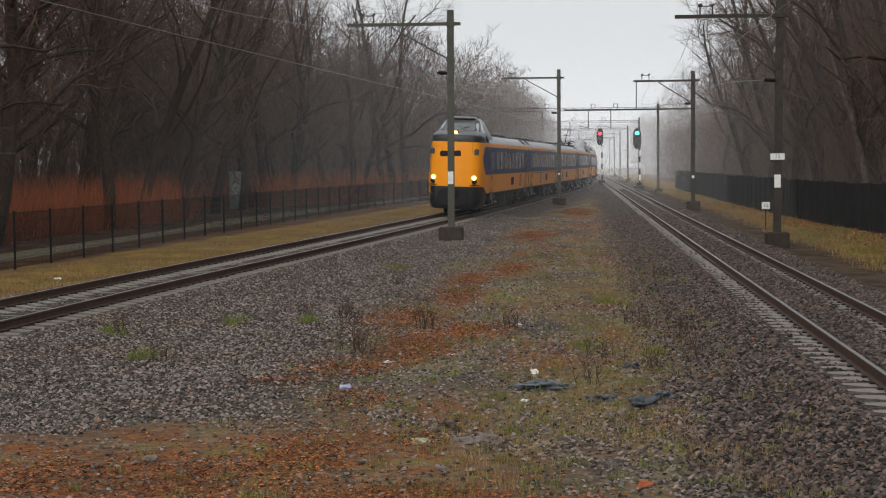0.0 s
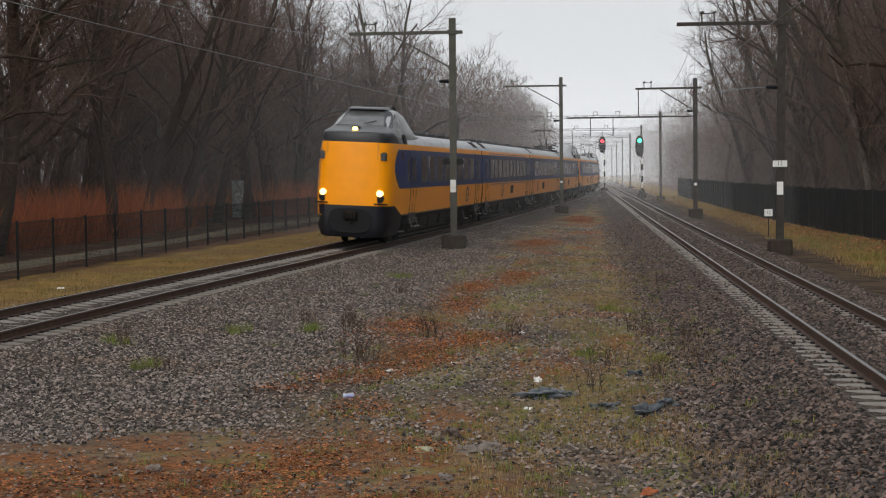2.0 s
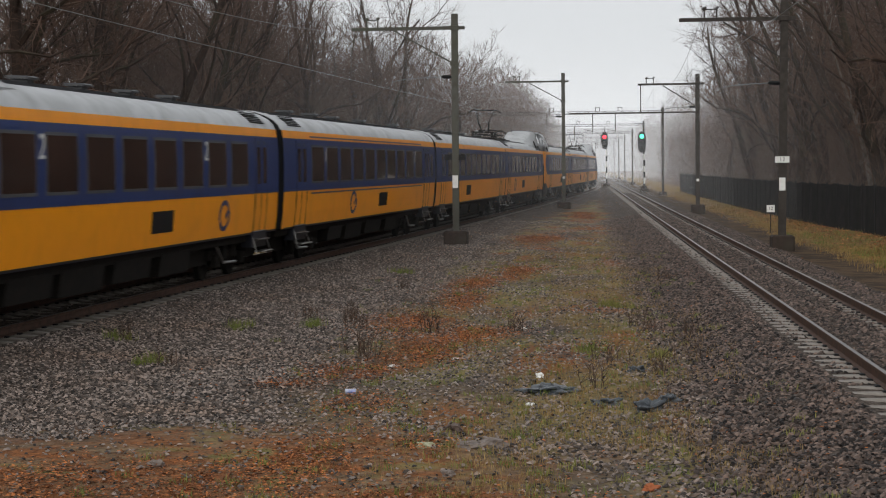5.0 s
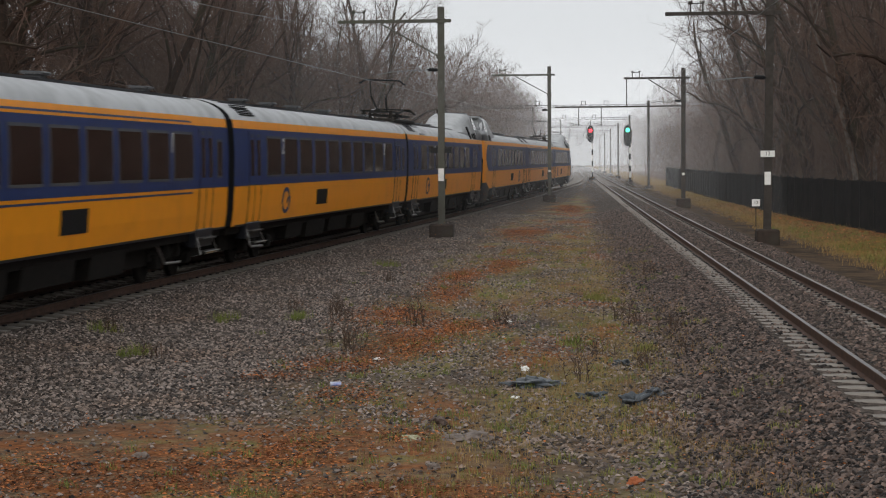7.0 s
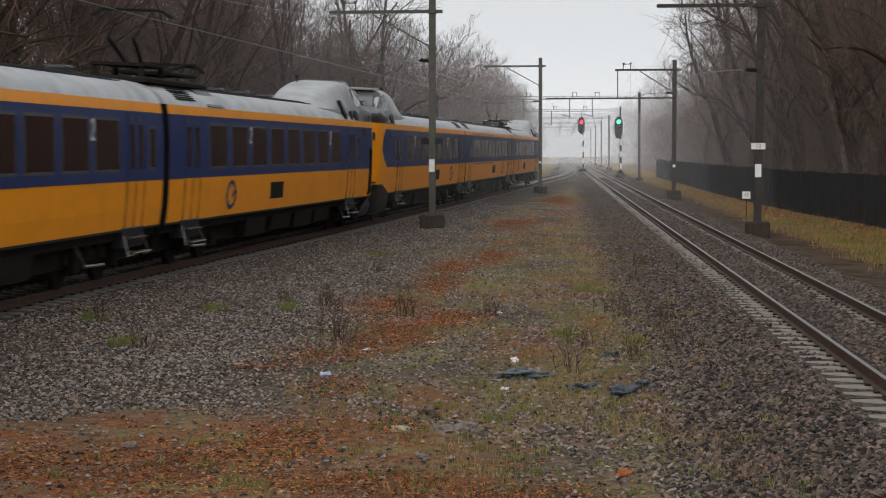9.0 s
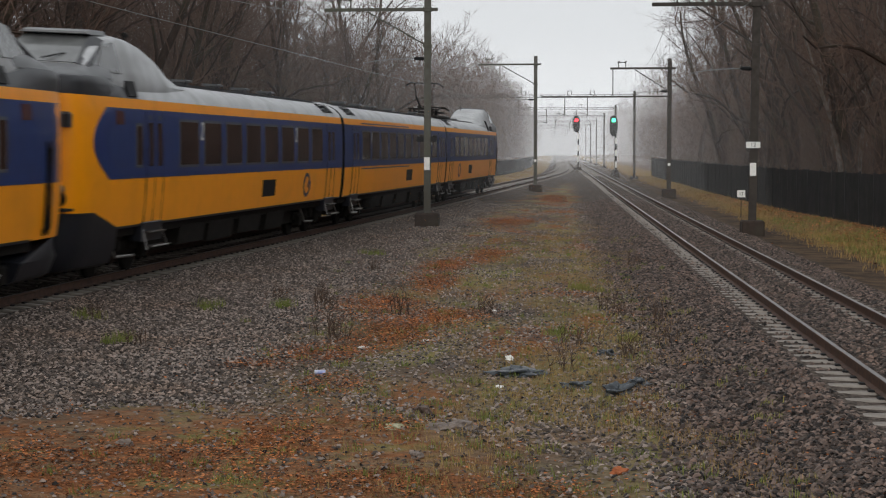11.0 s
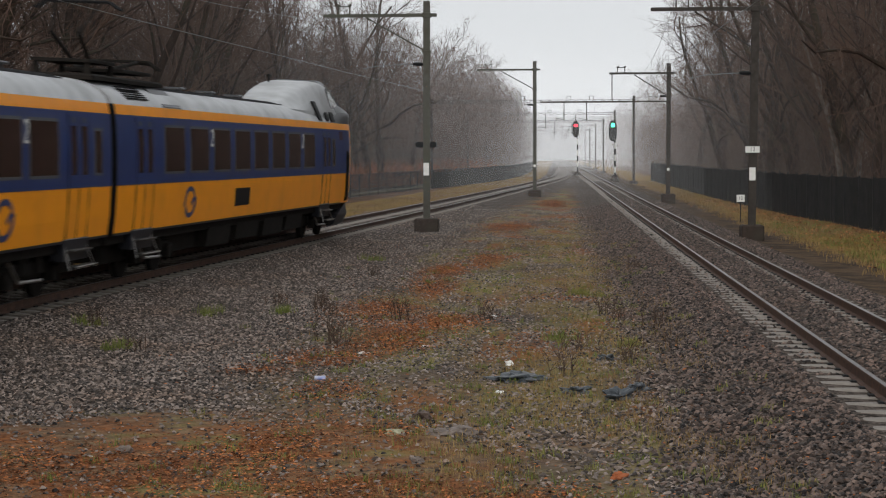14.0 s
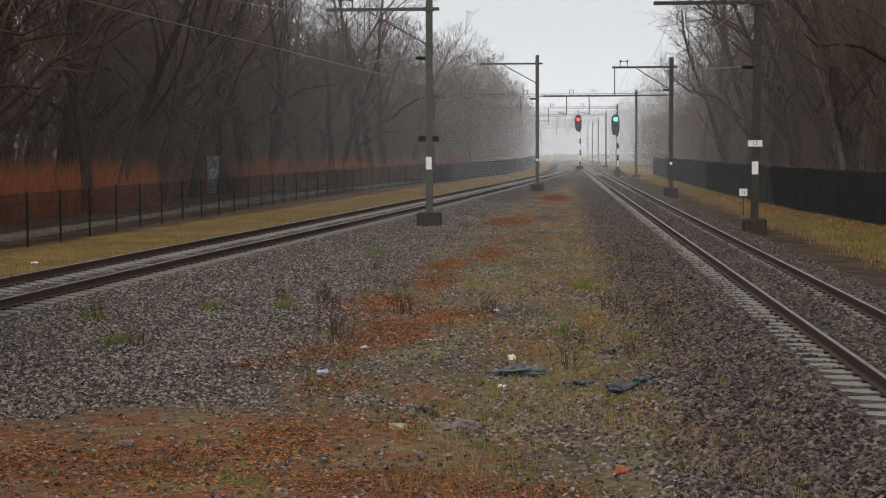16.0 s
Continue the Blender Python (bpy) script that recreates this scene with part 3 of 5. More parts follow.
for py in (292, 345, 400, 460):
    portal(py, -11.0, 8.2, 8.1, "far steel portal fading into the mist", (0.2, 3.0))


def wires():
    t = thing("overhead_line", "thin dark contact and catenary wires over both tracks", "overhead wire")
    for name, f, zs, ys in (("right", lambda y: RIGHT, 5.95, (-20, 63.7, 111.4, 181, 238, 292, 345, 400, 460)), ("left", lambda y: float(left_x(y)), 5.95, (0, 70.3, 128.5, 182, 238, 292, 345, 400, 460))):
        for a, b in zip(ys[:-1], ys[1:]):
            k = 14
            run = [(f(a + (b - a) * i / k) + 0.2 * (-1) ** ys.index(a) * (1 - 2 * i / k), a + (b - a) * i / k, zs) for i in range(k + 1)]
            part("contact_wire", Geo().tube(run, 0.009, 4), WIRE, t)
            sag = [(x, y, 8.0 - 1.25 * (1 - (2 * i / k - 1) ** 2)) for i, (x, y, z) in enumerate(run)]
            part("catenary_wire", Geo().tube(sag, 0.008, 4), WIRE, t)
            g = Geo()
            for i in range(1, k, 2):
                g.tube([run[i], sag[i]], 0.004, 3)
            tagged(part("dropper_wires", g, WIRE, t), kind="stuff")
            if name == "left":
                continue
            feed = [(x + (2.2 if name == "right" else -2.4), y, 8.6 - 0.9 * (1 - (2 * i / k - 1) ** 2)) for i, (x, y, z) in enumerate(run)]
            part("feeder_wire", Geo().tube(feed, 0.012, 4), WIRE, t)


wires()

# ---------------------------------------------------------------- signals and small signs


def signal(x, y, head_z, lit, lit_mat, label):
    z = z_of(x, y)
    t = thing("signal", label, "railway signal", "signals", pose(x, y, z))
    part("footing", Geo().box(0.2, 0, 0.15, 0.9, 0.7, 0.5, 0, 0.04), FOOTING, t)
    top = head_z - z
    for i in range(6):
        a, b = 0.3 + i * (top - 1.6) / 6, 0.3 + (i + 1) * (top - 1.6) / 6
        part("pole_band", Geo().tube([(0.25, 0, a), (0.25, 0, b)], 0.09, 8), WHITE if i % 2 else BLACK, t, "white pole band" if i % 2 else "black pole band")
    g = Geo()
    ring = [(0.45 * math.cos(w), (1.15 * math.copysign(abs(math.sin(w)) ** 0.6, math.sin(w)))) for w in [2 * math.pi * i / 24 for i in range(24)]]
    g.loft([[(u, -0.05, top + v) for u, v in ring], [(u, 0.05, top + v) for u, v in ring]])
    part("backboard", g, BLACK, t, "black rounded backboard")
    part("lamp_box", Geo().box(0, 0.16, top - 0.2, 0.4, 0.25, 1.5, 0, 0.03), BLACK, t)
    for i, dz in enumerate((0.55, 0.0, -0.55)):
        part("hood", Geo().tube([(0, -0.06, top + dz + 0.02), (0, -0.30, top + dz)], [0.2, 0.18], 12), BLACK, t)
    part("lamp", Geo().tube([(0, -0.31, top + lit), (0, -0.32, top + lit)], 0.22, 14), lit_mat, t, "lit signal lamp")
    part("lower_bracket", Geo().tube([(0.25, 0, top - 1.6), (0.25, 0.1, top - 1.2), (0.05, 0.15, top - 0.9)], 0.07, 6), BLACK, t)
    return t


signal(3.02, 240.0, 6.1, 0.45, RED, "tall black signal showing a red light")
signal(6.45, 193.0, 5.2, 0.6, GREEN, "tall black signal showing a green light")

sp = thing("marker_sign", "small white square sign reading 12 on a thin post", "sign", "", pose(8.4, 80.2, z_of(8.4, 80.2)))
part("post", Geo().tube([(0, 0, -0.1), (0, 0, 1.05)], 0.02, 6), BLACK, sp)
part("plate", Geo().box(0, -0.03, 1.1, 0.36, 0.02, 0.32), WHITE, sp, "white square plate")
shared("number", TWELVE, sp, pose(0, -0.05, 1.1, 90, 0, 0))["label"] = "black digits"

# ---------------------------------------------------------------- fences, path, cabinet
FENCE_LINE = ((30, -17.6), (57, -17.4), (65, -17.25), (76, -17.0), (87, -16.6), (104, -16.2), (132, -14.9), (160, -12.2), (190, -9.0), (222, -6.3), (260, -4.8), (330, -4.2), (460, -4.2))


def fence_x(y):
    ky, kx = np.array(FENCE_LINE).T
    return np.interp(y, ky, kx)


def fence():
    t = thing("wire_fence", "dark green welded wire fence on slim steel posts", "fence")
    y, h = 35.37, 1.78
    post = Geo().box(0, 0, h / 2, 0.075, 0.06, h + 0.1, 0, 0.01).mesh("post", FENCE)
    posts = []
    while y < 380:
        x = float(fence_x(y))
        posts.append((x, y, z_of(x, y)))
        y += 3.65
    for x, y, z in posts:
        shared("post", post, t, pose(x, y, z))
    g = Geo()
    for k in range(7):
        zz = 0.08 + k * (h - 0.12) / 6
        g.tube([(x, y, z + zz) for x, y, z in posts], 0.009, 4)
    tagged(part("rail_wires", g, FENCE, t), kind="stuff")
    vs = []
    for (x0, y0, z0), (x1, y1, z1) in zip(posts[:-1], posts[1:]):
        if y0 > 330:
            break
        for i in range(1, 60):
            u = i / 60
            x, y, z = x0 + (x1 - x0) * u, y0 + (y1 - y0) * u, z0 + (z1 - z0) * u
            r = 0.0034
            vs += [(x - r, y - r, z + 0.06), (x + r, y + r, z + 0.06), (x + r, y + r, z + h), (x - r, y - r, z + h)]
    tagged(part("mesh_wires", soup("mesh_wires", np.array(vs), 4, FENCE), FENCE, t), kind="stuff")


def netting_fence():
    t = thing("screened_fence", "black netting screen fence along the wood", "fence")
    rnd = random.Random(3)
    line = [(40.0, 12.9), (60.0, 12.5), (70.0, 12.2), (85.0, 11.4), (105.0, 11.0), (128.0, 10.9), (160.0, 10.95), (200.0, 11.0), (260.0, 11.2), (420.0, 11.4)]
    ky, kx = np.array(line).T
    y = 40.0
    post = Geo().box(0, 0, 1.0, 0.08, 0.08, 2.2, 0, 0.01).mesh("post", FENCE)
    while y < 200:
        step = 2.6
        x0, x1 = np.interp(y, ky, kx), np.interp(y + step, ky, kx)
        z0, z1 = z_of(x0, y), z_of(x1, y + step)
        shared("post", post, t, pose(x0, y, z0))
        hs = [2.03 + rnd.uniform(-0.06, 0.05) for _ in range(4)]
        g = Geo()
        rings = []
        for i in range(4):
            u = i / 3
            x, yy, z = x0 + (x1 - x0) * u, y + step * u, z0 + (z1 - z0) * u
            o = 0.05 * math.sin(u * math.pi) * rnd.uniform(0.2, 1)
            rings.append([(x - 0.015 - o, yy, z), (x + 0.015 - o, yy, z), (x + 0.015 - o * 0.5, yy, z + hs[i]), (x - 0.015 - o * 0.5, yy, z + hs[i])])
        part("netting_panel", g.loft(rings), NETTING, t)
        y += step


def far_netting():
    t = thing("netting_screen", "black netting tied along the far part of the wire fence", "fence screen")
    rnd = random.Random(9)
    y = 166.77
    while y < 330:
        x0, x1 = float(fence_x(y)), float(fence_x(y + 3.65))
        z0, z1 = z_of(x0, y), z_of(x1, y + 3.65)
        h = 1.55 + rnd.uniform(-0.05, 0.05)
        part("netting_panel", Geo().loft([[(x + o, yy, z) for o, z in ((0.03, zz), (0.06, zz), (0.06, zz + h), (0.03, zz + h))] for x, yy, zz in ((x0, y, z0), ((x0 + x1) / 2 + 0.02, y + 1.8, (z0 + z1) / 2), (x1, y + 3.6, z1))]), NETTING, t)
        y += 3.65


fence()
netting_fence()
far_netting()


def strip(name, f0, f1, mat, label, y0, y1, lift=0.02):
    ys = np.arange(y0, y1, 2.0)
    v = []
    for y in ys:
        a, b = f0(y), f1(y)
        for u in np.linspace(0, 1, 5):
            x = a + (b - a) * u
            v.append((x, y, z_of(x, y) + lift * (1 if 0 < u < 1 else -1)))
    g = np.arange(len(v)).reshape(-1, 5)
    tri = np.stack([g[:-1, :-1], g[:-1, 1:], g[1:, 1:], g[1:, :-1]], -1).reshape(-1, 4)
    return tagged(new(name, soup(name, np.array(v), 4, mat, tri)), label, name, kind="structure")


strip("path", lambda y: fence_x(y) - 4.6 + 0.3 * math.sin(y * 0.1), lambda y: fence_x(y) - 1.9 + 0.2 * math.sin(y * 0.13), PATHM, "sandy grey footpath beyond the fence", 30, 260)

cab = thing("utility_cabinet", "grey metal utility cabinet with white scribbles", "cabinet", "", pose(-24.0, 124.0, z_of(-24, 124) - 0.05, 0, 0, 8))
part("body", Geo().box(0, 0, 1.3, 1.25, 0.8, 2.6, 0, 0.03), CABINET, cab)
part("roof_cap", Geo().box(0, 0, 2.62, 1.35, 0.9, 0.08, 0, 0.02), CABINET, cab)
for d in (-0.31, 0.31):
    part("door", Geo().box(d, -0.41, 1.25, 0.58, 0.02, 2.2, 0, 0.004), CABINET, cab)
g = Geo()
rnd = random.Random(5)
for i in range(16):
    x, z = -0.5 + 0.06 * i, 1.55 + rnd.uniform(-0.12, 0.12) - 0.35 * (i % 3 == 2)
    g.tube([(x, -0.43, z), (x + rnd.uniform(-0.05, 0.12), -0.43, z + rnd.uniform(0.1, 0.3)), (x + rnd.uniform(0.05, 0.15), -0.43, z + rnd.uniform(-0.1, 0.1))], 0.018, 4)
part("scribble", g, WHITE, cab, "white sprayed scribble")

# ---------------------------------------------------------------- the train
HALF = 13.15
STEP = material("worn_step_steel", (0.03, 0.028, 0.027), 0.5, 0.3, 9.0, (0.05, 0.045, 0.04), 0.6)
BROW = material("cab_mid_grey", (0.16, 0.165, 0.17), 0.4, 0, 3.0, (0.09, 0.09, 0.095), 0.6)
PROFILE = ((1.08, 1.40), (1.5, 1.44), (2.1, 1.45), (2.9, 1.425), (3.4, 1.385), (3.6, 1.355), (3.77, 1.32))
ROOF_LINE = ((1.32, 3.77), (1.24, 3.90), (1.10, 4.03), (0.88, 4.14), (0.60, 4.22), (0.30, 4.265))


def half_width(z):
    return float(np.interp(z, [p[0] for p in PROFILE], [p[1] for p in PROFILE]))


def plan(y, nosed):
    return float(np.interp(y, (-13.32, -13.2, -13.0, -12.7, -12.2, -11.4), (0.66, 0.81, 0.905, 0.955, 0.985, 1.0))) if nosed else 1.0


def body_solid(z0, z1, y0, y1, nosed, grow=0.0):
    """The band of the car body between two heights, as a closed solid."""
    zs = [z0] + [p[0] for p in PROFILE if z0 < p[0] < z1] + [z1]
    ys = [y for y in ((-13.32, -13.28, -13.2, -13.0, -12.7, -12.2, -11.4) if nosed else ()) if y0 <= y <= y1] or [y0]
    ys = ys + [y1]
    rings = []
    for y in ys:
        w = plan(y, nosed)
        rings.append([(-(half_width(z) + grow) * w, y, z) for z in zs] + [((half_width(z) + grow) * w, y, z) for z in reversed(zs)])
    return Geo().loft(rings)


def side_panel(side, y_of, z0, z1, out, nosed, nz=5, ny=9, depth=0.03):
    """A panel laid on the curved side between heights; y_of(z) gives its two ends."""
    g, verts = Geo(), []
    zs = np.linspace(z0, z1, nz)
    for o in (out, out - depth):
        for z in zs:
            a, b = y_of(z)
            for u in np.linspace(0, 1, ny) ** (1.8 if nosed and ny > 6 else 1.0):
                y = a + (b - a) * u
                verts.append((side * (half_width(z) * plan(y, nosed) + o), y, z))
    n = nz * ny
    q = np.arange(n).reshape(nz, ny)
    faces = [(q[i, j], q[i, j + 1], q[i + 1, j + 1], q[i + 1, j]) for i in range(nz - 1) for j in range(ny - 1)]
    faces += [tuple(k + n for k in f)[::-1] for f in faces]
    rim = list(q[0, :]) + list(q[1:, -1]) + list(q[-1, -2::-1]) + list(q[-2:0:-1, 0])
    faces += [(a, b, b + n, a + n) for a, b in zip(rim, rim[1:] + rim[:1])]
    return g.add(verts, [tuple(int(i) for i in f) for f in faces])


def window(car, side, y0, y1, z0, z1, nosed=False, name="window"):
    fr = part(name, side_panel(side, lambda z: (y0 - 0.06, y1 + 0.06), z0 - 0.06, z1 + 0.06, 0.020, nosed, 3, 2), TRIM, car, "grey framed dark tinted window")
    part("pane", side_panel(side, lambda z: (y0, y1), z0, z1, 0.026, nosed, 3, 2), GLASS, fr)


def door(car, side, y):
    """Two leaves with narrow windows, dark seams between them, and a step below."""
    d = part("door", side_panel(side, lambda z: (y - 0.62, y + 0.62), 2.115, 3.52, 0.022, False, 3, 2), BLUE, car, "blue and yellow double leaf door")
    part("lower_leaf", side_panel(side, lambda z: (y - 0.62, y + 0.62), 1.12, 2.11, 0.010, False, 3, 2), YELLOW, d)
    for o in (-0.63, 0.0, 0.63):
        part("seam", side_panel(side, lambda z, o=o: (y + o - 0.005, y + o + 0.005), 1.13, 3.5, 0.026, False, 4, 2), APRON, d)
    for o in (-0.33, 0.33):
        part("door_window", side_panel(side, lambda z, o=o: (y + o - 0.15, y + o + 0.15), 2.35, 3.28, 0.030, False, 3, 2), GLASS, d)
        part("grab_plate", side_panel(side, lambda z, o=o: (y + o - 0.07, y + o + 0.07), 3.34, 3.44, 0.030, False, 2, 2), TRIM, d)
    g = Geo()
    for zz, out in ((0.92, 1.50), (0.62, 1.56)):
        g.box(side * out, y, zz, 0.16, 1.2, 0.04, 0, 0.01)
    st = part("step", g, STEP, car, "worn dark steel door step")
    for o in (-0.62, 0.62):
        part("step_bar", Geo().tube([(side * 1.40, y + o, 1.08), (side * 1.58, y + o * 1.25, 0.56)], 0.013, 6), STEEL, st)
    part("step_edge", Geo().tube([(side * 1.66, y - 0.6, 0.63), (side * 1.66, y + 0.6, 0.63)], 0.018, 6), STEEL, st)
    part("step_well", Geo().box(side * 1.30, y, 0.93, 0.28, 1.5, 0.42, 0, 0.02), APRON, car)


def roof_part(car, y0, y1, vents):
    pts = [(-w, z) for w, z in ROOF_LINE] + [(w, z) for w, z in reversed(ROOF_LINE)]
    part("roof", Geo().loft([[(w, y, z) for w, z in pts] for y in (y0, y1)]), ROOF, car, "grey wet roof", True)
    for w in (0.36, 0.52, 0.68):
        z = float(np.interp(w, (0.30, 0.60, 0.88), (4.265, 4.22, 4.14)))
        for s in (-1, 1):
            part("roof_rib", Geo().box(s * w, (y0 + y1) / 2, z, 0.035, y1 - y0 - 2.2, 0.05), CABGREY, car)
    part("roof_walkway", Geo().box(0, (y0 + y1) / 2, 4.262, 0.5, y1 - y0 - 2.2, 0.04), ROOF, car)
    for y in vents:
        g = Geo().box(0.25, y, 4.31, 0.34, 0.3, 0.10, 0, 0.03).box(0.25, y, 4.37, 0.46, 0.5, 0.06, 0, 0.025)
        part("roof_vent", g, CABGREY, car, "dark mushroom roof vent")


def bogie(car, y):
    b = part("bogie", Geo().box(0.98, y, 0.62, 0.12, 3.2, 0.24, 0, 0.03).box(-0.98, y, 0.62, 0.12, 3.2, 0.24, 0, 0.03).box(0, y, 0.62, 2.0, 0.5, 0.3, 0, 0.03), UNDER, car, "dirty dark bogie frame")
    for o in (-1.25, 1.25):
        for s in (-0.75, 0.75):
            w = Geo().tube([(s - 0.07, y + o, 0.46), (s + 0.07, y + o, 0.46)], 0.46, 20)
            w.tube([(s - 0.10 * np.sign(s), y + o, 0.46), (s + 0.16 * np.sign(s), y + o, 0.46)], 0.12, 10)
            part("wheel", w, UNDER, b)
            part("axle_box", Geo().box(np.sign(s) * 1.08, y + o, 0.50, 0.22, 0.34, 0.32, 0, 0.04), UNDER, b)
    for o in (-0.45, 0.45):
        for s in (-1.05, 1.05):
            part("spring", Geo().tube([(s, y + o, 0.55), (s, y + o, 0.95)], 0.12, 10), UNDER, b)
    for s in (-1, 1):
        part("brake_rod", Geo().tube([(s * 1.2, y - s * 1.5, 0.85), (s * 1.24, y - s, 0.45), (s * 1.24, y + s * 0.2, 0.42)], 0.035, 6), STEEL, b)


def underframe(car, y0, y1, boxes):
    part("underframe", Geo().box(0, (y0 + y1) / 2, 0.98, 2.55, y1 - y0, 0.22, 0, 0.02), UNDER, car, "grimy black underframe")
    for y, ln, h in boxes:
        for s in (-1, 1):
            g = Geo()
            g.loft([[(s * 0.55, yy, 0.92), (s * 1.30, yy, 0.92), (s * 1.24, yy, 0.92 - h), (s * 0.6, yy, 0.90 - h)] for yy in (y - ln / 2, y + ln / 2)])
            part("equipment_box", g, UNDER, car)
    # made-up dark block that stops daylight showing through under the car
    part("centre_sill", Geo().box(0, (y0 + y1) / 2, 0.66, 1.9, y1 - y0 - 1.2, 0.5, 0, 0.05), UNDER, car)
    for e in ((y1,) if y0 > -13 else (y0, y1)):
        s = 1 if e > 0 else -1
        part("end_frame", body_solid(1.07, 3.775, min(e - s * 0.03, e + s * 0.004), max(e - s * 0.03, e + s * 0.004), False, 0.014), RUBBER, car, "black end frame")
    part("body_edge", body_solid(1.06, 1.11, y0 + 0.4, y1, False, 0.012), APRON, car)


DIGIT = None


def livery(car, side, wins, grille, emblem, digits, nosed):
    global DIGIT
    if DIGIT is None:
        DIGIT = {c: text_mesh(c, 0.62, WHITE) for c in "12"}
    for y in wins:
        window(car, side, y - 0.76, y + 0.76, 2.36, 3.34)
    part("ventilation_grille", side_panel(side, lambda z: (grille - 0.76, grille + 0.76), 1.40, 1.86, 0.014, False, 2, 2), BLACK, car, "black louvred grille")
    # plain round mark: a ring with a slanting bar through it
    def bent(pts, w, out):
        g = Geo()
        k = len(pts)
        for o in (out, out + 0.008):
            for i, (u, v) in enumerate(pts):
                p, q = pts[max(i - 1, 0)], pts[min(i + 1, k - 1)]
                d = math.hypot(q[0] - p[0], q[1] - p[1])
                nu, nv = -(q[1] - p[1]) / d * w, (q[0] - p[0]) / d * w
                for e in (-1, 1):
                    z = 1.62 + v + e * nv
                    g.v.append((side * (half_width(z) + o), emblem + side * (u + e * nu), z))
        m = 2 * k
        for i in range(k - 1):
            j = 2 * i
            g.f += [(j, j + 1, j + 3, j + 2), (m + j + 2, m + j + 3, m + j + 1, m + j), (j, j + 2, m + j + 2, m + j), (j + 1, m + j + 1, m + j + 3, j + 3)]
        g.f += [(0, m, m + 1, 1), (m - 2, m - 1, 2 * m - 1, 2 * m - 2)]
        return g

    arc = [(0.42 * math.cos(t), 0.32 * math.sin(t)) for t in np.linspace(radians(160), radians(-20), 9)]
    em = part("emblem", bent([(-0.46, -0.10)] + arc[:7] + [(0.12, -0.05)], 0.055, 0.004), MARK, car, "dark blue curved mark")
    part("emblem_bow", bent([(-u, -v) for u, v in [(-0.46, -0.10)] + arc[:7]], 0.055, 0.006), MARK, em)
    for c, y in digits:
        me = DIGIT[c]
        d = shared("class_number", me, car, pose(side * (half_width(3.05) + 0.036), y, 3.12, 90, 0, 90 if side > 0 else -90))
        d["label"] = "white class numeral"


def bellows(car, y):
    pts = [(-w, z) for w, z in ROOF_LINE] + [(w, z) for w, z in reversed(ROOF_LINE)]
    low = [(half_width(z), z) for z in (3.4, 2.1, 1.1)]
    ring = [(-w, z) for w, z in reversed(low)] + pts + low
    g = Geo()
    for i in range(3):
        yy = y + (i - 1) * 0.12
        g.loft([[(w * 0.96, yy - 0.07, 1.1 + (z - 1.1) * 0.98) for w, z in ring], [(w * 0.995, yy, 1.1 + (z - 1.1) * 0.997) for w, z in ring], [(w * 0.96, yy + 0.07, 1.1 + (z - 1.1) * 0.98) for w, z in ring]])
    part("gangway_bellows", g, RUBBER, car, "black ribbed gangway bellows")


def hvac(car, y, s=1):
    """The louvred shoulder of the roof above the end doors."""
    for side in (-1, 1):
        g = Geo()
        for i in range(6):
            w0, z0 = 1.235 - i * 0.055, 3.905 + i * 0.046
            g.box(side * w0, y, z0 + 0.01, 0.05, 1.5, 0.03)
        part("louvre", g, BLACK, car, "black louvred air intake")


def pantographs(car):
    """Collector gear on the roof end away from the nose: one raised, one folded."""
    def put(name, g, mat, label=""):
        g.v = [(x, 12.9 + (y - 12.6) * 0.74, z) for x, y, z in g.v]
        return part(name, g, mat, car, label)

    put("roof_well", Geo().box(0, 9.6, 4.30, 1.75, 6.6, 0.12, 0, 0.04), UNDER, "dark equipment deck")
    for s in (-1, 1):
        part("roof_cover", Geo().loft([[(s * 1.335, y, 3.80), (s * 1.29, y, 3.78), (s * 0.84, y, 4.16), (s * 0.88, y, 4.19)] for y in (8.2, 9.6)]), CABGREY, car, "dark shoulder cover")
    g = Geo()
    for y in (10.2, 12.2):
        for x in (-0.55, 0.55):
            g.tube([(x, y, 4.34), (x, y, 4.62)], [0.10, 0.06], 8)
    g.box(0, 11.2, 4.64, 1.3, 2.3, 0.07, 0, 0.01)
    put("pantograph_base", g, UNDER)
    g = Geo()
    for x in (-0.3, 0.3):
        g.tube([(x * 0.6, 10.6, 4.68), (x, 12.0, 5.22)], 0.045, 6)
        g.tube([(x, 12.0, 5.22), (x * 1.7, 11.0, 5.90)], 0.028, 6)
    put("pantograph_arm", g, UNDER)
    g = Geo()
    for dy in (-0.15, 0.15):
        g.tube([(-0.95, 11.0 + dy, 5.76), (-0.7, 11.0 + dy, 5.92), (0.7, 11.0 + dy, 5.92), (0.95, 11.0 + dy, 5.76)], 0.03, 6)
    put("collector_bow", g, BLACK)
    g = Geo().box(0, 8.2, 4.52, 1.4, 2.8, 0.08, 0, 0.02)
    for x in (-0.45, 0.45):
        g.tube([(x, 9.5, 4.56), (x, 7.2, 4.78), (x * 1.6, 7.0, 4.76)], 0.045, 6)
    for y in (7.0, 7.25):
        g.tube([(-0.95, y, 4.62), (-0.7, y, 4.80), (0.7, y, 4.80), (0.95, y, 4.62)], 0.035, 6)
    put("folded_pantograph", g, UNDER, "folded dark collector frame")
    put("cable_bow", Geo().tube([(0.85, 6.9, 4.36), (0.95, 6.8, 4.62), (0.85, 7.6, 4.74), (0.6, 8.6, 4.74)], 0.035, 6), STEEL)


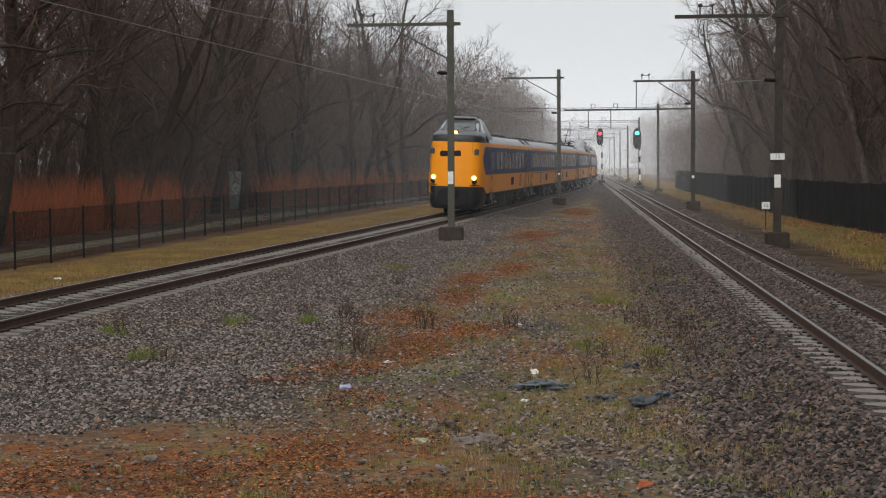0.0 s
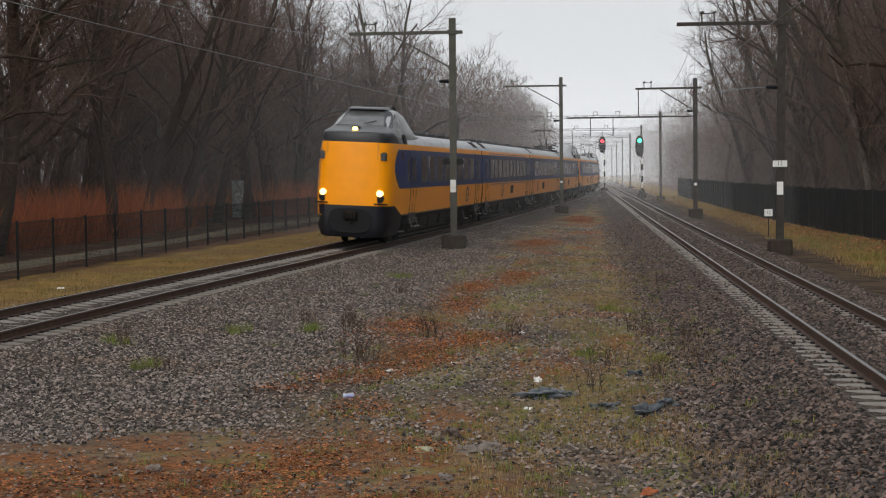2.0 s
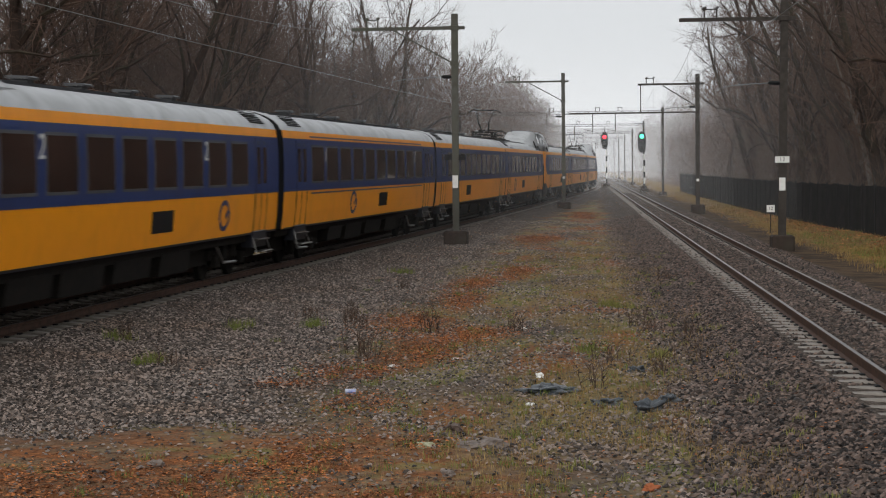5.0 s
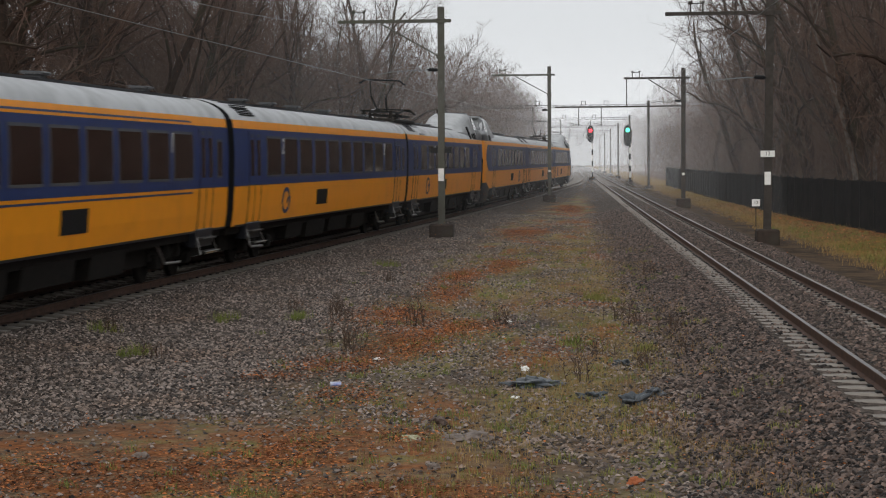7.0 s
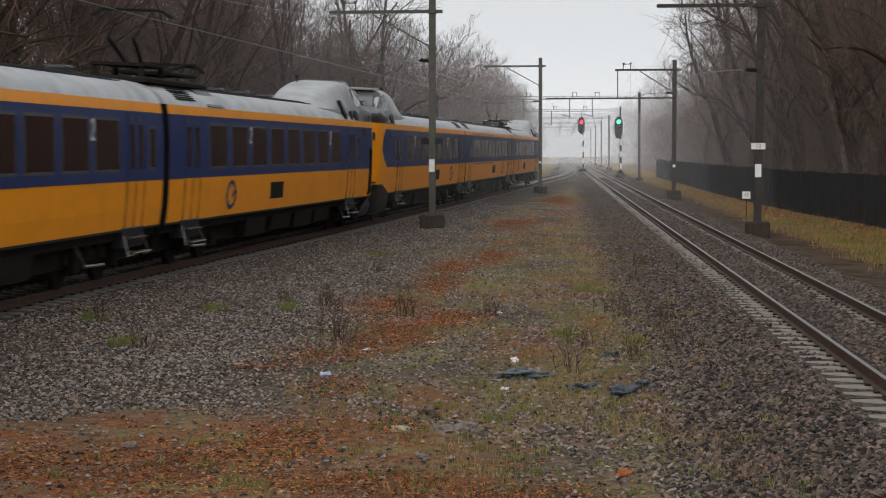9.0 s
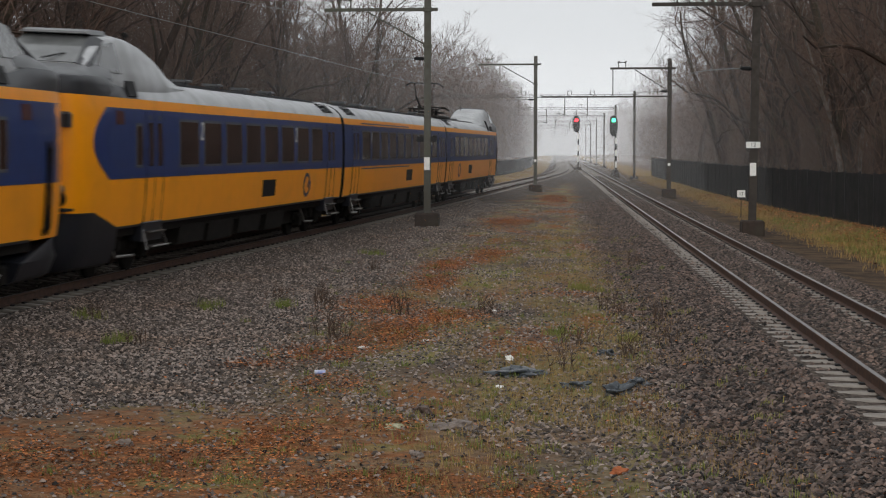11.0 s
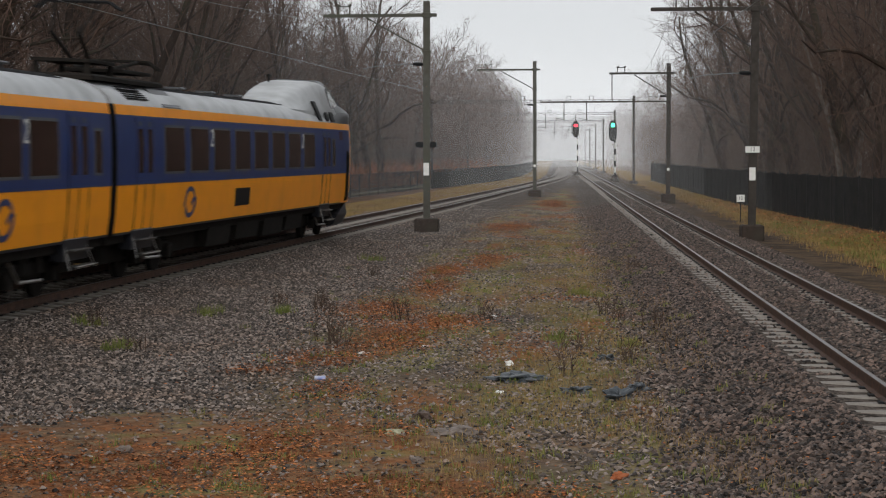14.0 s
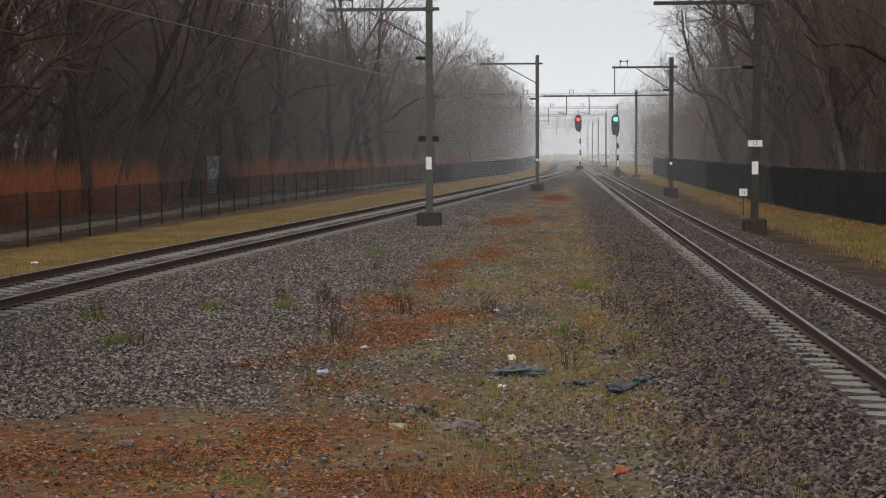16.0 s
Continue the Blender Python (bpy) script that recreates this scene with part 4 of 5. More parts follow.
def middle_car(label, double_stripe, stripe_to=9.75, emblem=-3.6, far_class="1"):
    car = thing("train_carriage", label, "train carriage", "carriages of the train")
    part("lower_body", body_solid(1.08, 3.77, -HALF, HALF, False), YELLOW, car, "yellow body side")
    for side in (-1, 1):
        part("window_band", side_panel(side, lambda z: (-HALF, HALF), 2.1, 3.56, 0.012, False, 5, 3), BLUE, car, "dark blue window band")
        if double_stripe:
            part("fine_stripe", side_panel(side, lambda z: (-9.75, stripe_to), 3.615, 3.655, 0.008, False, 2, 2), BLUE, car)
            part("fine_stripe", side_panel(side, lambda z: (-9.75, stripe_to), 1.99, 2.03, 0.008, False, 2, 2), BLUE, car)
        for y in (-11.0, 11.0):
            door(car, side, y)
        window(car, side, 12.02, 12.42, 2.38, 3.2)
        livery(car, side, [-8.95 + 1.99 * i for i in range(10)], 1.6 if double_stripe else -2.6, emblem if double_stripe else -7.4, (("1" if double_stripe else "2", -7.96), (far_class if double_stripe else "2", 7.96)), False)
    roof_part(car, -HALF, HALF, (-8.5, -5.2, -2.0, 2.6, 9.4))
    hvac(car, -11.3)
    underframe(car, -HALF, HALF, ((-5.5, 2.0, 0.42), (-2.6, 2.6, 0.5), (0.8, 2.8, 0.45), (4.2, 2.2, 0.5)))
    for y in (-9.4, 9.4):
        bogie(car, y)
    bellows(car, -HALF - 0.13)
    return car


def cab_car(label):
    """A driving carriage: its nose points to -y. The swoop of yellow is on the +x side of the nose."""
    car = thing("driving_carriage", label, "train carriage", "carriages of the train")
    part("lower_body", body_solid(1.08, 3.77, -13.32, HALF, True), YELLOW, car, "yellow body side and rounded front", True)

    def swoop(z):
        u = (z - 2.1) / 1.46
        return (-10.85 - 1.45 * math.sin(math.pi * (0.12 + 0.74 * u)), HALF)

    part("window_band", side_panel(1, swoop, 2.1, 3.56, 0.012, True, 14, 14), BLUE, car, "dark blue window band with a curved end")
    part("window_band", side_panel(-1, lambda z: (-13.1, HALF), 2.1, 3.56, 0.012, True, 6, 14), BLUE, car, "dark blue window band")
    for side in (-1, 1):
        door(car, side, -8.3)
        window(car, side, -9.62, -9.27, 2.38, 3.2)
        door(car, side, 11.2)
        livery(car, side, [-5.6 + 2.08 * i for i in range(8)], 2.6, 7.6, (("2", -4.56), ("2", 5.84)), True)
        part("destination_display", side_panel(side, lambda z: (-10.95, -10.45), 3.22, 3.5, 0.022, True, 2, 2), REDMARK, car, "dark side display")
    part("end_handrail", Geo().tube([(-1.40, -12.0, 1.15), (-1.45, -12.0, 1.3), (-1.45, -12.0, 2.7), (-1.40, -12.0, 2.85)], 0.035, 6).tube([(-1.40, -11.75, 1.15), (-1.46, -11.75, 1.3), (-1.46, -11.75, 2.7), (-1.40, -11.75, 2.85)], 0.035, 6), UNDER, car, "grimy hoses and handrail")
    # front creases, lamps and marker lights
    for s in (-1, 1):
        x = s * 0.93
        part("front_seam", Geo().loft([[(x - 0.006, -13.318, z), (x + 0.006, -13.318, z), (x + 0.006, -13.2, z), (x - 0.006, -13.2, z)] for z in (1.5, 3.74)]), TRIM, car)
        part("lamp_recess", Geo().tube([(s * 1.05, -13.20, 1.74), (s * 1.05, -13.315, 1.74)], 0.16, 14), BLACK, car)
        part("headlight", Geo().tube([(s * 1.05, -13.15, 1.92), (s * 1.05, -13.32, 1.92), (s * 1.05, -13.35, 1.92)], [0.12, 0.12, 0.08], 16), LAMP, car, "lit round headlight")
        part("marker_light", Geo().box(s * 1.10, -13.18, 3.27, 0.30, 0.16, 0.30, 0, 0.05), CABGREY, car, "dark square marker light")
        part("front_step", Geo().box(s * 1.10, -13.26, 1.54, 0.5, 0.2, 0.05, 0, 0.01), BLACK, car)
    part("top_lamp_housing", Geo().tube([(0, -12.6, 4.24), (0, -13.02, 4.24)], 0.14, 14), CABGREY, car)
    part("top_lamp", Geo().tube([(0, -13.02, 4.235), (0, -13.06, 4.235)], [0.105, 0.075], 14), LAMP, car, "lit top headlight")
    # dark apron under the nose, and the coupler before a raised black plate
    rings = []
    for z, k, back in ((0.30, 0.80, 0.10), (0.38, 0.90, 0.03), (0.7, 0.99, 0.0), (1.1, 1.012, -0.02), (1.46, 1.012, -0.02)):
        end = -10.7 if z < 1.2 else -12.5
        ys = (-13.34 + back, -13.2 + back, -13.0, -12.7, -12.2, end)
        half = [(plan(y, True) * (1.41 if z < 1.2 else 1.445) * k, y, z) for y in ys]
        if z > 1.0:
            ys = (-13.34 + back, -13.3 + back, -13.26, -13.22, -13.18, -13.14)
        other = [(plan(y, True) * (1.41 if z < 1.2 else 1.445) * k, y, z) for y in ys]
        rings.append([(-x, y, zz) for x, y, zz in reversed(other)] + half)
    part("apron", Geo().loft(rings), APRON, car, "black rounded snow apron", True)
    # raised black plate paints the shade of an opening; the apron is closed
    part("coupler_recess", Geo().loft([[(0.80 * math.copysign(abs(math.cos(a)) ** 0.6, math.cos(a)) * k, y, 0.90 + 0.46 * math.copysign(abs(math.sin(a)) ** 0.6, math.sin(a)) * k) for a in [math.pi * i / 12 for i in range(24)]] for y, k in ((-13.2, 1.0), (-13.36, 1.0), (-13.375, 0.96))]), BLACK, car)
    part("coupler", Geo().box(0, -13.40, 1.12, 0.52, 0.36, 0.30, 0, 0.05).box(0, -13.55, 1.12, 0.30, 0.12, 0.2, 0, 0.03).tube([(0.05, -13.45, 1.0), (0.05, -13.5, 0.78)], 0.03, 6), UNDER, car, "dirty automatic coupler")
    # dark forehead and the raised cab
    rings = []
    for z, front, k, rear in ((3.77, -13.32, 1.0, 1.322), (3.98, -13.34, 1.0, 1.18), (4.10, -13.30, 0.985, 0.99), (4.15, -13.2, 0.965, 0.88)):
        half = []
        for y in (-13.32, -13.2, -13.0, -12.7, -12.2, -11.2, -10.2, -9.3):
            u = max(0.0, (y + 11.6) / 2.3)
            w = 1.325 * plan(y, True) * k
            half.append((w + (rear - w) * u * u * (3 - 2 * u), front + (y + 13.32) * (-9.3 - front) / 4.02, z))
        rings.append([(-x, y, zz) for x, y, zz in reversed(half)] + half)
    part("forehead", Geo().loft(rings), CABGREY, car, "dark grey band above the front", True)
    rings = []
    for z, front, k in ((4.13, -13.26, 0.972), (4.19, -13.06, 0.95), (4.30, -12.45, 0.90), (4.41, -11.8, 0.82)):
        half = []
        for y in (-13.32, -13.2, -13.0, -12.7, -12.2, -11.2, -10.2, -9.3):
            half.append((1.325 * plan(y, True) * k * (1 - 0.24 * max(0.0, (y + 12.2) / 2.9) ** 2), front + (y + 13.32) * (-9.3 - front) / 4.02, z))
        rings.append([(-x, y, zz) for x, y, zz in reversed(half)] + half)
    part("brow", Geo().loft(rings), BROW, car, "grey sloping shelf below the windscreen", True)
    rings = []
    for y, zt, wt, wb in ((-11.95, 4.40, 1.02, 1.12), (-11.3, 4.72, 0.98, 1.18), (-10.55, 5.02, 0.90, 1.20), (-9.6, 5.11, 0.88, 1.20), (-8.6, 5.08, 0.86, 1.20), (-7.6, 4.96, 0.84, 1.18), (-6.6, 4.76, 0.80, 1.15), (-5.6, 4.50, 0.70, 1.08), (-4.4, 4.22, 0.5, 0.95)):
        zb = min(4.1, zt - 0.06)
        half = [(wb, 3.93), (wb, zb)] + [(wt + (wb - wt) * (1 - v), zb + (zt - zb) * v * 0.86) for v in (0.35, 0.7, 1.0)] + [(wt * 0.86, zt - (zt - zb) * 0.05), (wt * 0.5, zt)]
        rings.append([(-x, y, z) for x, z in half] + [(x, y, z) for x, z in reversed(half)])
    part("cab_dome", Geo().loft(rings), ROOF, car, "raised grey driver's cab dome", True)
    part("windscreen", Geo().loft([[(-0.86, -11.98, 4.41), (0.86, -11.98, 4.41), (0.86, -11.9, 4.38), (-0.86, -11.9, 4.38)], [(-0.68, -10.64, 5.03), (0.68, -10.64, 5.03), (0.68, -10.58, 4.97), (-0.68, -10.58, 4.97)]]), SCREEN, car, "raked windscreen")
    part("visor", Geo().loft([[(-0.72, y, z0), (0.72, y, z0), (0.66, y, z1), (-0.66, y, z1)] for y, z0, z1 in ((-10.95, 5.03, 5.07), (-10.6, 5.02, 5.13), (-9.8, 5.06, 5.15))]), BROW, car, "grey visor above the windscreen", True)
    for s in (-1, 1):
        fr = part("pillar", Geo().loft([[(s * 0.86, -12.0, 4.40), (s * 1.12, -11.9, 4.32), (s * 1.10, -11.8, 4.26), (s * 0.84, -11.85, 4.34)], [(s * 0.66, -10.66, 5.05), (s * 0.90, -10.5, 4.93), (s * 0.88, -10.4, 4.88), (s * 0.64, -10.6, 4.98)]]), CABGREY, car)
        part("side_window", Geo().loft([[(s * 1.135, -11.45, 4.28), (s * 1.165, -10.0, 4.28), (s * 1.10, -10.0, 4.22), (s * 1.08, -11.45, 4.22)], [(s * 0.965, -10.75, 4.84), (s * 0.945, -10.0, 4.92), (s * 0.88, -10.0, 4.86), (s * 0.90, -10.75, 4.78)]]), SCREEN, car, "cab side window")
        for y0, y1, z1, w1 in ((-9.95, -9.35, 4.14, 1.21),) if s > 0 else ((-9.95, -9.4, 4.12, 1.22), (-8.95, -8.65, 4.10, 1.23), (-7.95, -7.5, 4.42, 1.10)):
            part("roof_hatch", Geo().loft([[(s * 1.335, y, 3.82), (s * 1.28, y, 3.80), (s * (w1 - 0.05), y + (z1 - 4.1) * 0.9, z1 - 0.02), (s * w1, y + (z1 - 4.1) * 0.9, z1)] for y in (y0, y1)]), BLACK, car, "black shoulder vent")
    part("wiper", Geo().tube([(0.15, -12.0, 4.47), (0.5, -11.6, 4.60)], 0.015, 5), BLACK, car)
    part("roof_horn", Geo().tube([(0.5, -7.9, 4.94), (0.5, -7.9, 5.24)], 0.03, 6).tube([(0.5, -8.05, 5.18), (0.5, -7.75, 5.18)], 0.05, 8), UNDER, car)
    roof_part(car, -9.4, HALF, (-2.5, 0.5, 3.5, 6.6))
    hvac(car, 11.3)
    underframe(car, -11.5, HALF, ((-4.5, 2.2, 0.45), (-1.8, 2.4, 0.5), (1.2, 2.4, 0.45), (4.2, 2.2, 0.5)))
    for y in (-9.2, 9.4):
        bogie(car, y)
    return car


def build_train():
    cab0 = cab_car("yellow and blue driving carriage with lit headlights, leading the train")
    cars = [cab0]
    first = middle_car("yellow and blue first class carriage with fine stripes", True)
    second = middle_car("yellow and blue second class carriage with tinted windows", False)
    third = middle_car("yellow and blue carriage of two classes, half with fine stripes", True, 1.4, 7.0, "2")
    # the other three driving carriages carry unlit lamps
    idle = []
    for label in ("yellow and blue driving carriage coupled nose to nose", "yellow and blue driving carriage heading the second unit", "yellow and blue driving carriage at the end of the train"):
        c = tagged(copy_thing(cab0, pose(0, 0, 0)), label)
        for o in c.children_recursive:
            if o.name.startswith(("headlight", "top_lamp")) and "housing" not in o.name:
                o.data = o.data.copy()
                o.data.materials.clear()
                o.data.materials.append(SCREEN)
                o["label"] = "unlit round lamp"
        idle.append(c)
    pantographs(idle[0])
    pantographs(idle[2])
    # order from the front: cab, first, second, cab (turned); cab, third, cab (turned)
    return [(cab0, 0.0, False), (first, 26.6, False), (second, 53.2, False), (idle[0], 79.8, True), (idle[1], 106.7, False), (third, 133.3, False), (idle[2], 159.9, True)]


TRAIN = build_train()


def nose_at(t):
    """Arc length of the train's nose on the curved track; it gathers speed gently."""
    return 91.39 - 13.397 * t - 0.143 * t * t


def car_pose(t, back, turned):
    c = nose_at(t) + back + 13.3
    xa, ya, _ = on_left(c - 9.4)
    xb, yb, _ = on_left(c + 9.4)
    a = math.atan2(xb - xa, yb - ya)
    h = cant((ya + yb) / 2)
    lean = math.degrees(math.atan(h / 1.5))
    return pose((xa + xb) / 2, (ya + yb) / 2, h / 2, 0, -lean if turned else lean, -math.degrees(a) + (180 if turned else 0))

# ---------------------------------------------------------------- the woods


def twig(geo, pts, r):
    """A slim three-sided branch that runs out to a point."""
    o = len(geo.v)
    d = (pts[-1] - pts[0]).normalized()
    a = d.cross(Vector((0.3, 0.2, 1))).normalized() * r
    b = d.cross(a)
    k = len(pts) - 1
    for i, p in enumerate(pts[:-1]):
        f = 1 - 0.75 * i / k
        geo.v += [tuple(p + a * f), tuple(p - a * 0.5 * f + b * 0.87 * f), tuple(p - a * 0.5 * f - b * 0.87 * f)]
    geo.v.append(tuple(pts[-1]))
    for i in range(k - 1):
        q = o + 3 * i
        geo.f += [(q + j, q + (j + 1) % 3, q + 3 + (j + 1) % 3, q + 3 + j) for j in range(3)]
    q = o + 3 * (k - 1)
    geo.f += [(q + j, q + (j + 1) % 3, o + 3 * k) for j in range(3)]


def grow(seed, height, spread, fine, birch=False):
    """A bare tree: a tapered trunk with limbs, and a crown of branches and twigs. Returns two meshes."""
    rnd = random.Random(seed)
    trunk, crown = Geo(), Geo()

    def branch(p, d, length, r, level):
        k = 1 if level == fine else (9, 8, 4, 2)[level]
        pts, rad, q, v = [p.copy()], [r], p.copy(), d.normalized()
        for i in range(k):
            bend = (0.16, 0.36, 0.42, 0.45, 0.0)[level]
            v = (v + Vector((rnd.uniform(-bend, bend), rnd.uniform(-bend, bend), rnd.uniform(-bend, bend) + (0.06 if level else 0.0)))).normalized()
            q = q + v * (length / k)
            pts.append(q.copy())
            rad.append(max(r * (1 - (i + 1) / k * 0.78), 0.006))
        if level < 2:
            trunk.tube(pts, rad, (8, 5)[level] if fine == 4 else (5, 3)[level])
        else:
            twig(crown, pts, max(r, (0.018, 0.010, 0.007)[level - 2]))
        if level >= fine:
            return
        n = (rnd.randint(10, 13), rnd.randint(8, 10), 8, 3)[level]
        for i in range(n):
            u = ((0.18 if not birch else 0.3) + 0.76 * (i + rnd.random()) / n) if level == 0 else (0.15 + 0.83 * (i + rnd.random()) / n)
            f = u * k
            j = min(int(f), k - 1)
            at = pts[j].lerp(pts[j + 1], f - j)
            ax = (pts[j + 1] - pts[j]).normalized()
            side = Vector((rnd.gauss(0, 1), rnd.gauss(0, 1), rnd.gauss(0, 0.5)))
            side = (side - ax * side.dot(ax)).normalized()
            w = rnd.uniform(0.45, 1.0) if not birch else rnd.uniform(0.35, 0.7)
            nd = ax * math.cos(w) + side * math.sin(w)
            ln = length * ((0.44, 0.5, 0.5, 0.55)[level]) * rnd.uniform(0.6, 1.2) * (1.15 - 0.55 * u) * (spread if level == 0 else 1)
            branch(at, nd, ln, rad[j] * rnd.uniform(0.32, 0.52), level + 1)

    branch(Vector((0, 0, -0.3)), Vector((rnd.uniform(-0.14, 0.14), rnd.uniform(-0.14, 0.14), 1)), height, height * (0.0185 if not birch else 0.010), 0)
    return trunk, crown


def arrays(geo):
    """Vertices and triangles of a mesh under construction."""
    tri = []
    for f in geo.f:
        tri += [(f[0], f[i], f[i + 1]) for i in range(1, len(f) - 1)]
    return np.array(geo.v), np.array(tri)


def woods():
    rnd = random.Random(21)
    near = [grow(100 + i, 16.5 + 1.1 * (i % 4), 1.05 + 0.12 * (i % 3), 4) for i in range(5)]
    back = [grow(200 + i, 16.0 + 1.2 * (i % 4), 1.1, 3) for i in range(5)]
    birch = [grow(300 + i, 14.5 + i, 0.75, 3, True) for i in range(2)]
    near_me = [(t.mesh("trunk", BARK, True), c.mesh("crown", TWIG)) for t, c in near]
    birch_me = [(t.mesh("trunk", BIRCH, True), c.mesh("crown", TWIG)) for t, c in birch]
    back_ar = [(arrays(t), arrays(c)) for t, c in back]
    labels = {0: "tall bare oak with a dark wet trunk at the wood's edge", 2: "pale barked birch standing bare at the wood's edge"}
    spots = []

    def plant(kind, x, y):
        sc = rnd.uniform(0.85, 1.16)
        if kind == 1:
            spots.append((x, y, sc, rnd.uniform(0, 6.28), rnd.randrange(5)))
            return
        tr, cr = rnd.choice(near_me if kind == 0 else birch_me)
        t = thing("tree", labels[kind], "tree", "trees of the wood")
        t.matrix_basis = pose(x, y, z_of(x, y), 0, 0, rnd.uniform(0, 360)) @ Matrix.Diagonal((sc, sc, sc, 1))
        shared("trunk", tr, t)
        shared("crown", cr, t)

    y = 50.0
    while y < 200:
        edge = float(fence_x(y)) - 8.5
        far = y > 175
        for row, off in enumerate((0, 5.5, 11)):
            if far and row > 1:
                continue
            kind = 0 if (row == 0 and not far) or (row == 1 and y < 130) else 1
            plant(kind, edge - off - rnd.uniform(-2.0, 2.0), y + rnd.uniform(-2.2, 2.2))
        y += 5.4 if y < 175 else 8.5
    y = 44.0
    while y < 200:
        edge = 16.6 + 0.004 * y
        far = y > 175
        for row, off in enumerate((0, 5.5, 11)):
            if far and row > 1:
                continue
            kind = 0 if (row == 0 and not far) or (row == 1 and y < 100) else 1
            if row == 0 and not far and rnd.random() < 0.15:
                kind = 2
            plant(kind, edge + off + rnd.uniform(-1.6, 1.6), y + rnd.uniform(-2.2, 2.2))
        y += 5.4 if y < 175 else 8.5
    for x, y in ((15.5, 95), (17.4, 103), (16.0, 74)):
        plant(2, x, y)
    for which, mat, name, label in ((0, BARK, "far_trunks", "dark trunks deep in the misty wood"), (1, TWIG, "far_crowns", "tangled bare crowns deep in the misty wood")):
        vs, fs, o = [], [], 0
        for x, y, sc, a, i in spots:
            v, f = back_ar[i][which]
            ca, sa = math.cos(a) * sc, math.sin(a) * sc
            vs.append(np.stack([v[:, 0] * ca - v[:, 1] * sa + x, v[:, 0] * sa + v[:, 1] * ca + y, v[:, 2] * sc + z_of(x, y)], 1))
            fs.append(f + o)
            o += len(v)
        stuff(name, soup(name, np.concatenate(vs), 3, mat, np.concatenate(fs)), label, "woods")


def sticks(n, box, lean, length, radius, rnd):
    """Many slim three-sided stems: bases spread over box(rnd), as one array of triangles."""
    base = box(n)
    ln = rnd.uniform(*length, n)
    d = np.stack([rnd.normal(0, lean, n), rnd.normal(0, lean, n), np.ones(n)], 1)
    d /= np.linalg.norm(d, axis=1)[:, None]
    tip = base + d * ln[:, None]
    r = rnd.uniform(*radius, n)
    a = rnd.uniform(0, 2 * np.pi, n)
    tris = []
    ring = [np.stack([np.cos(a + k * 2.094) * r, np.sin(a + k * 2.094) * r, np.zeros(n)], 1) for k in range(3)]
    for k in range(3):
        tris.append(np.stack([base + ring[k], base + ring[(k + 1) % 3], tip], 1))
    return np.stack(tris, 1).reshape(-1, 3)


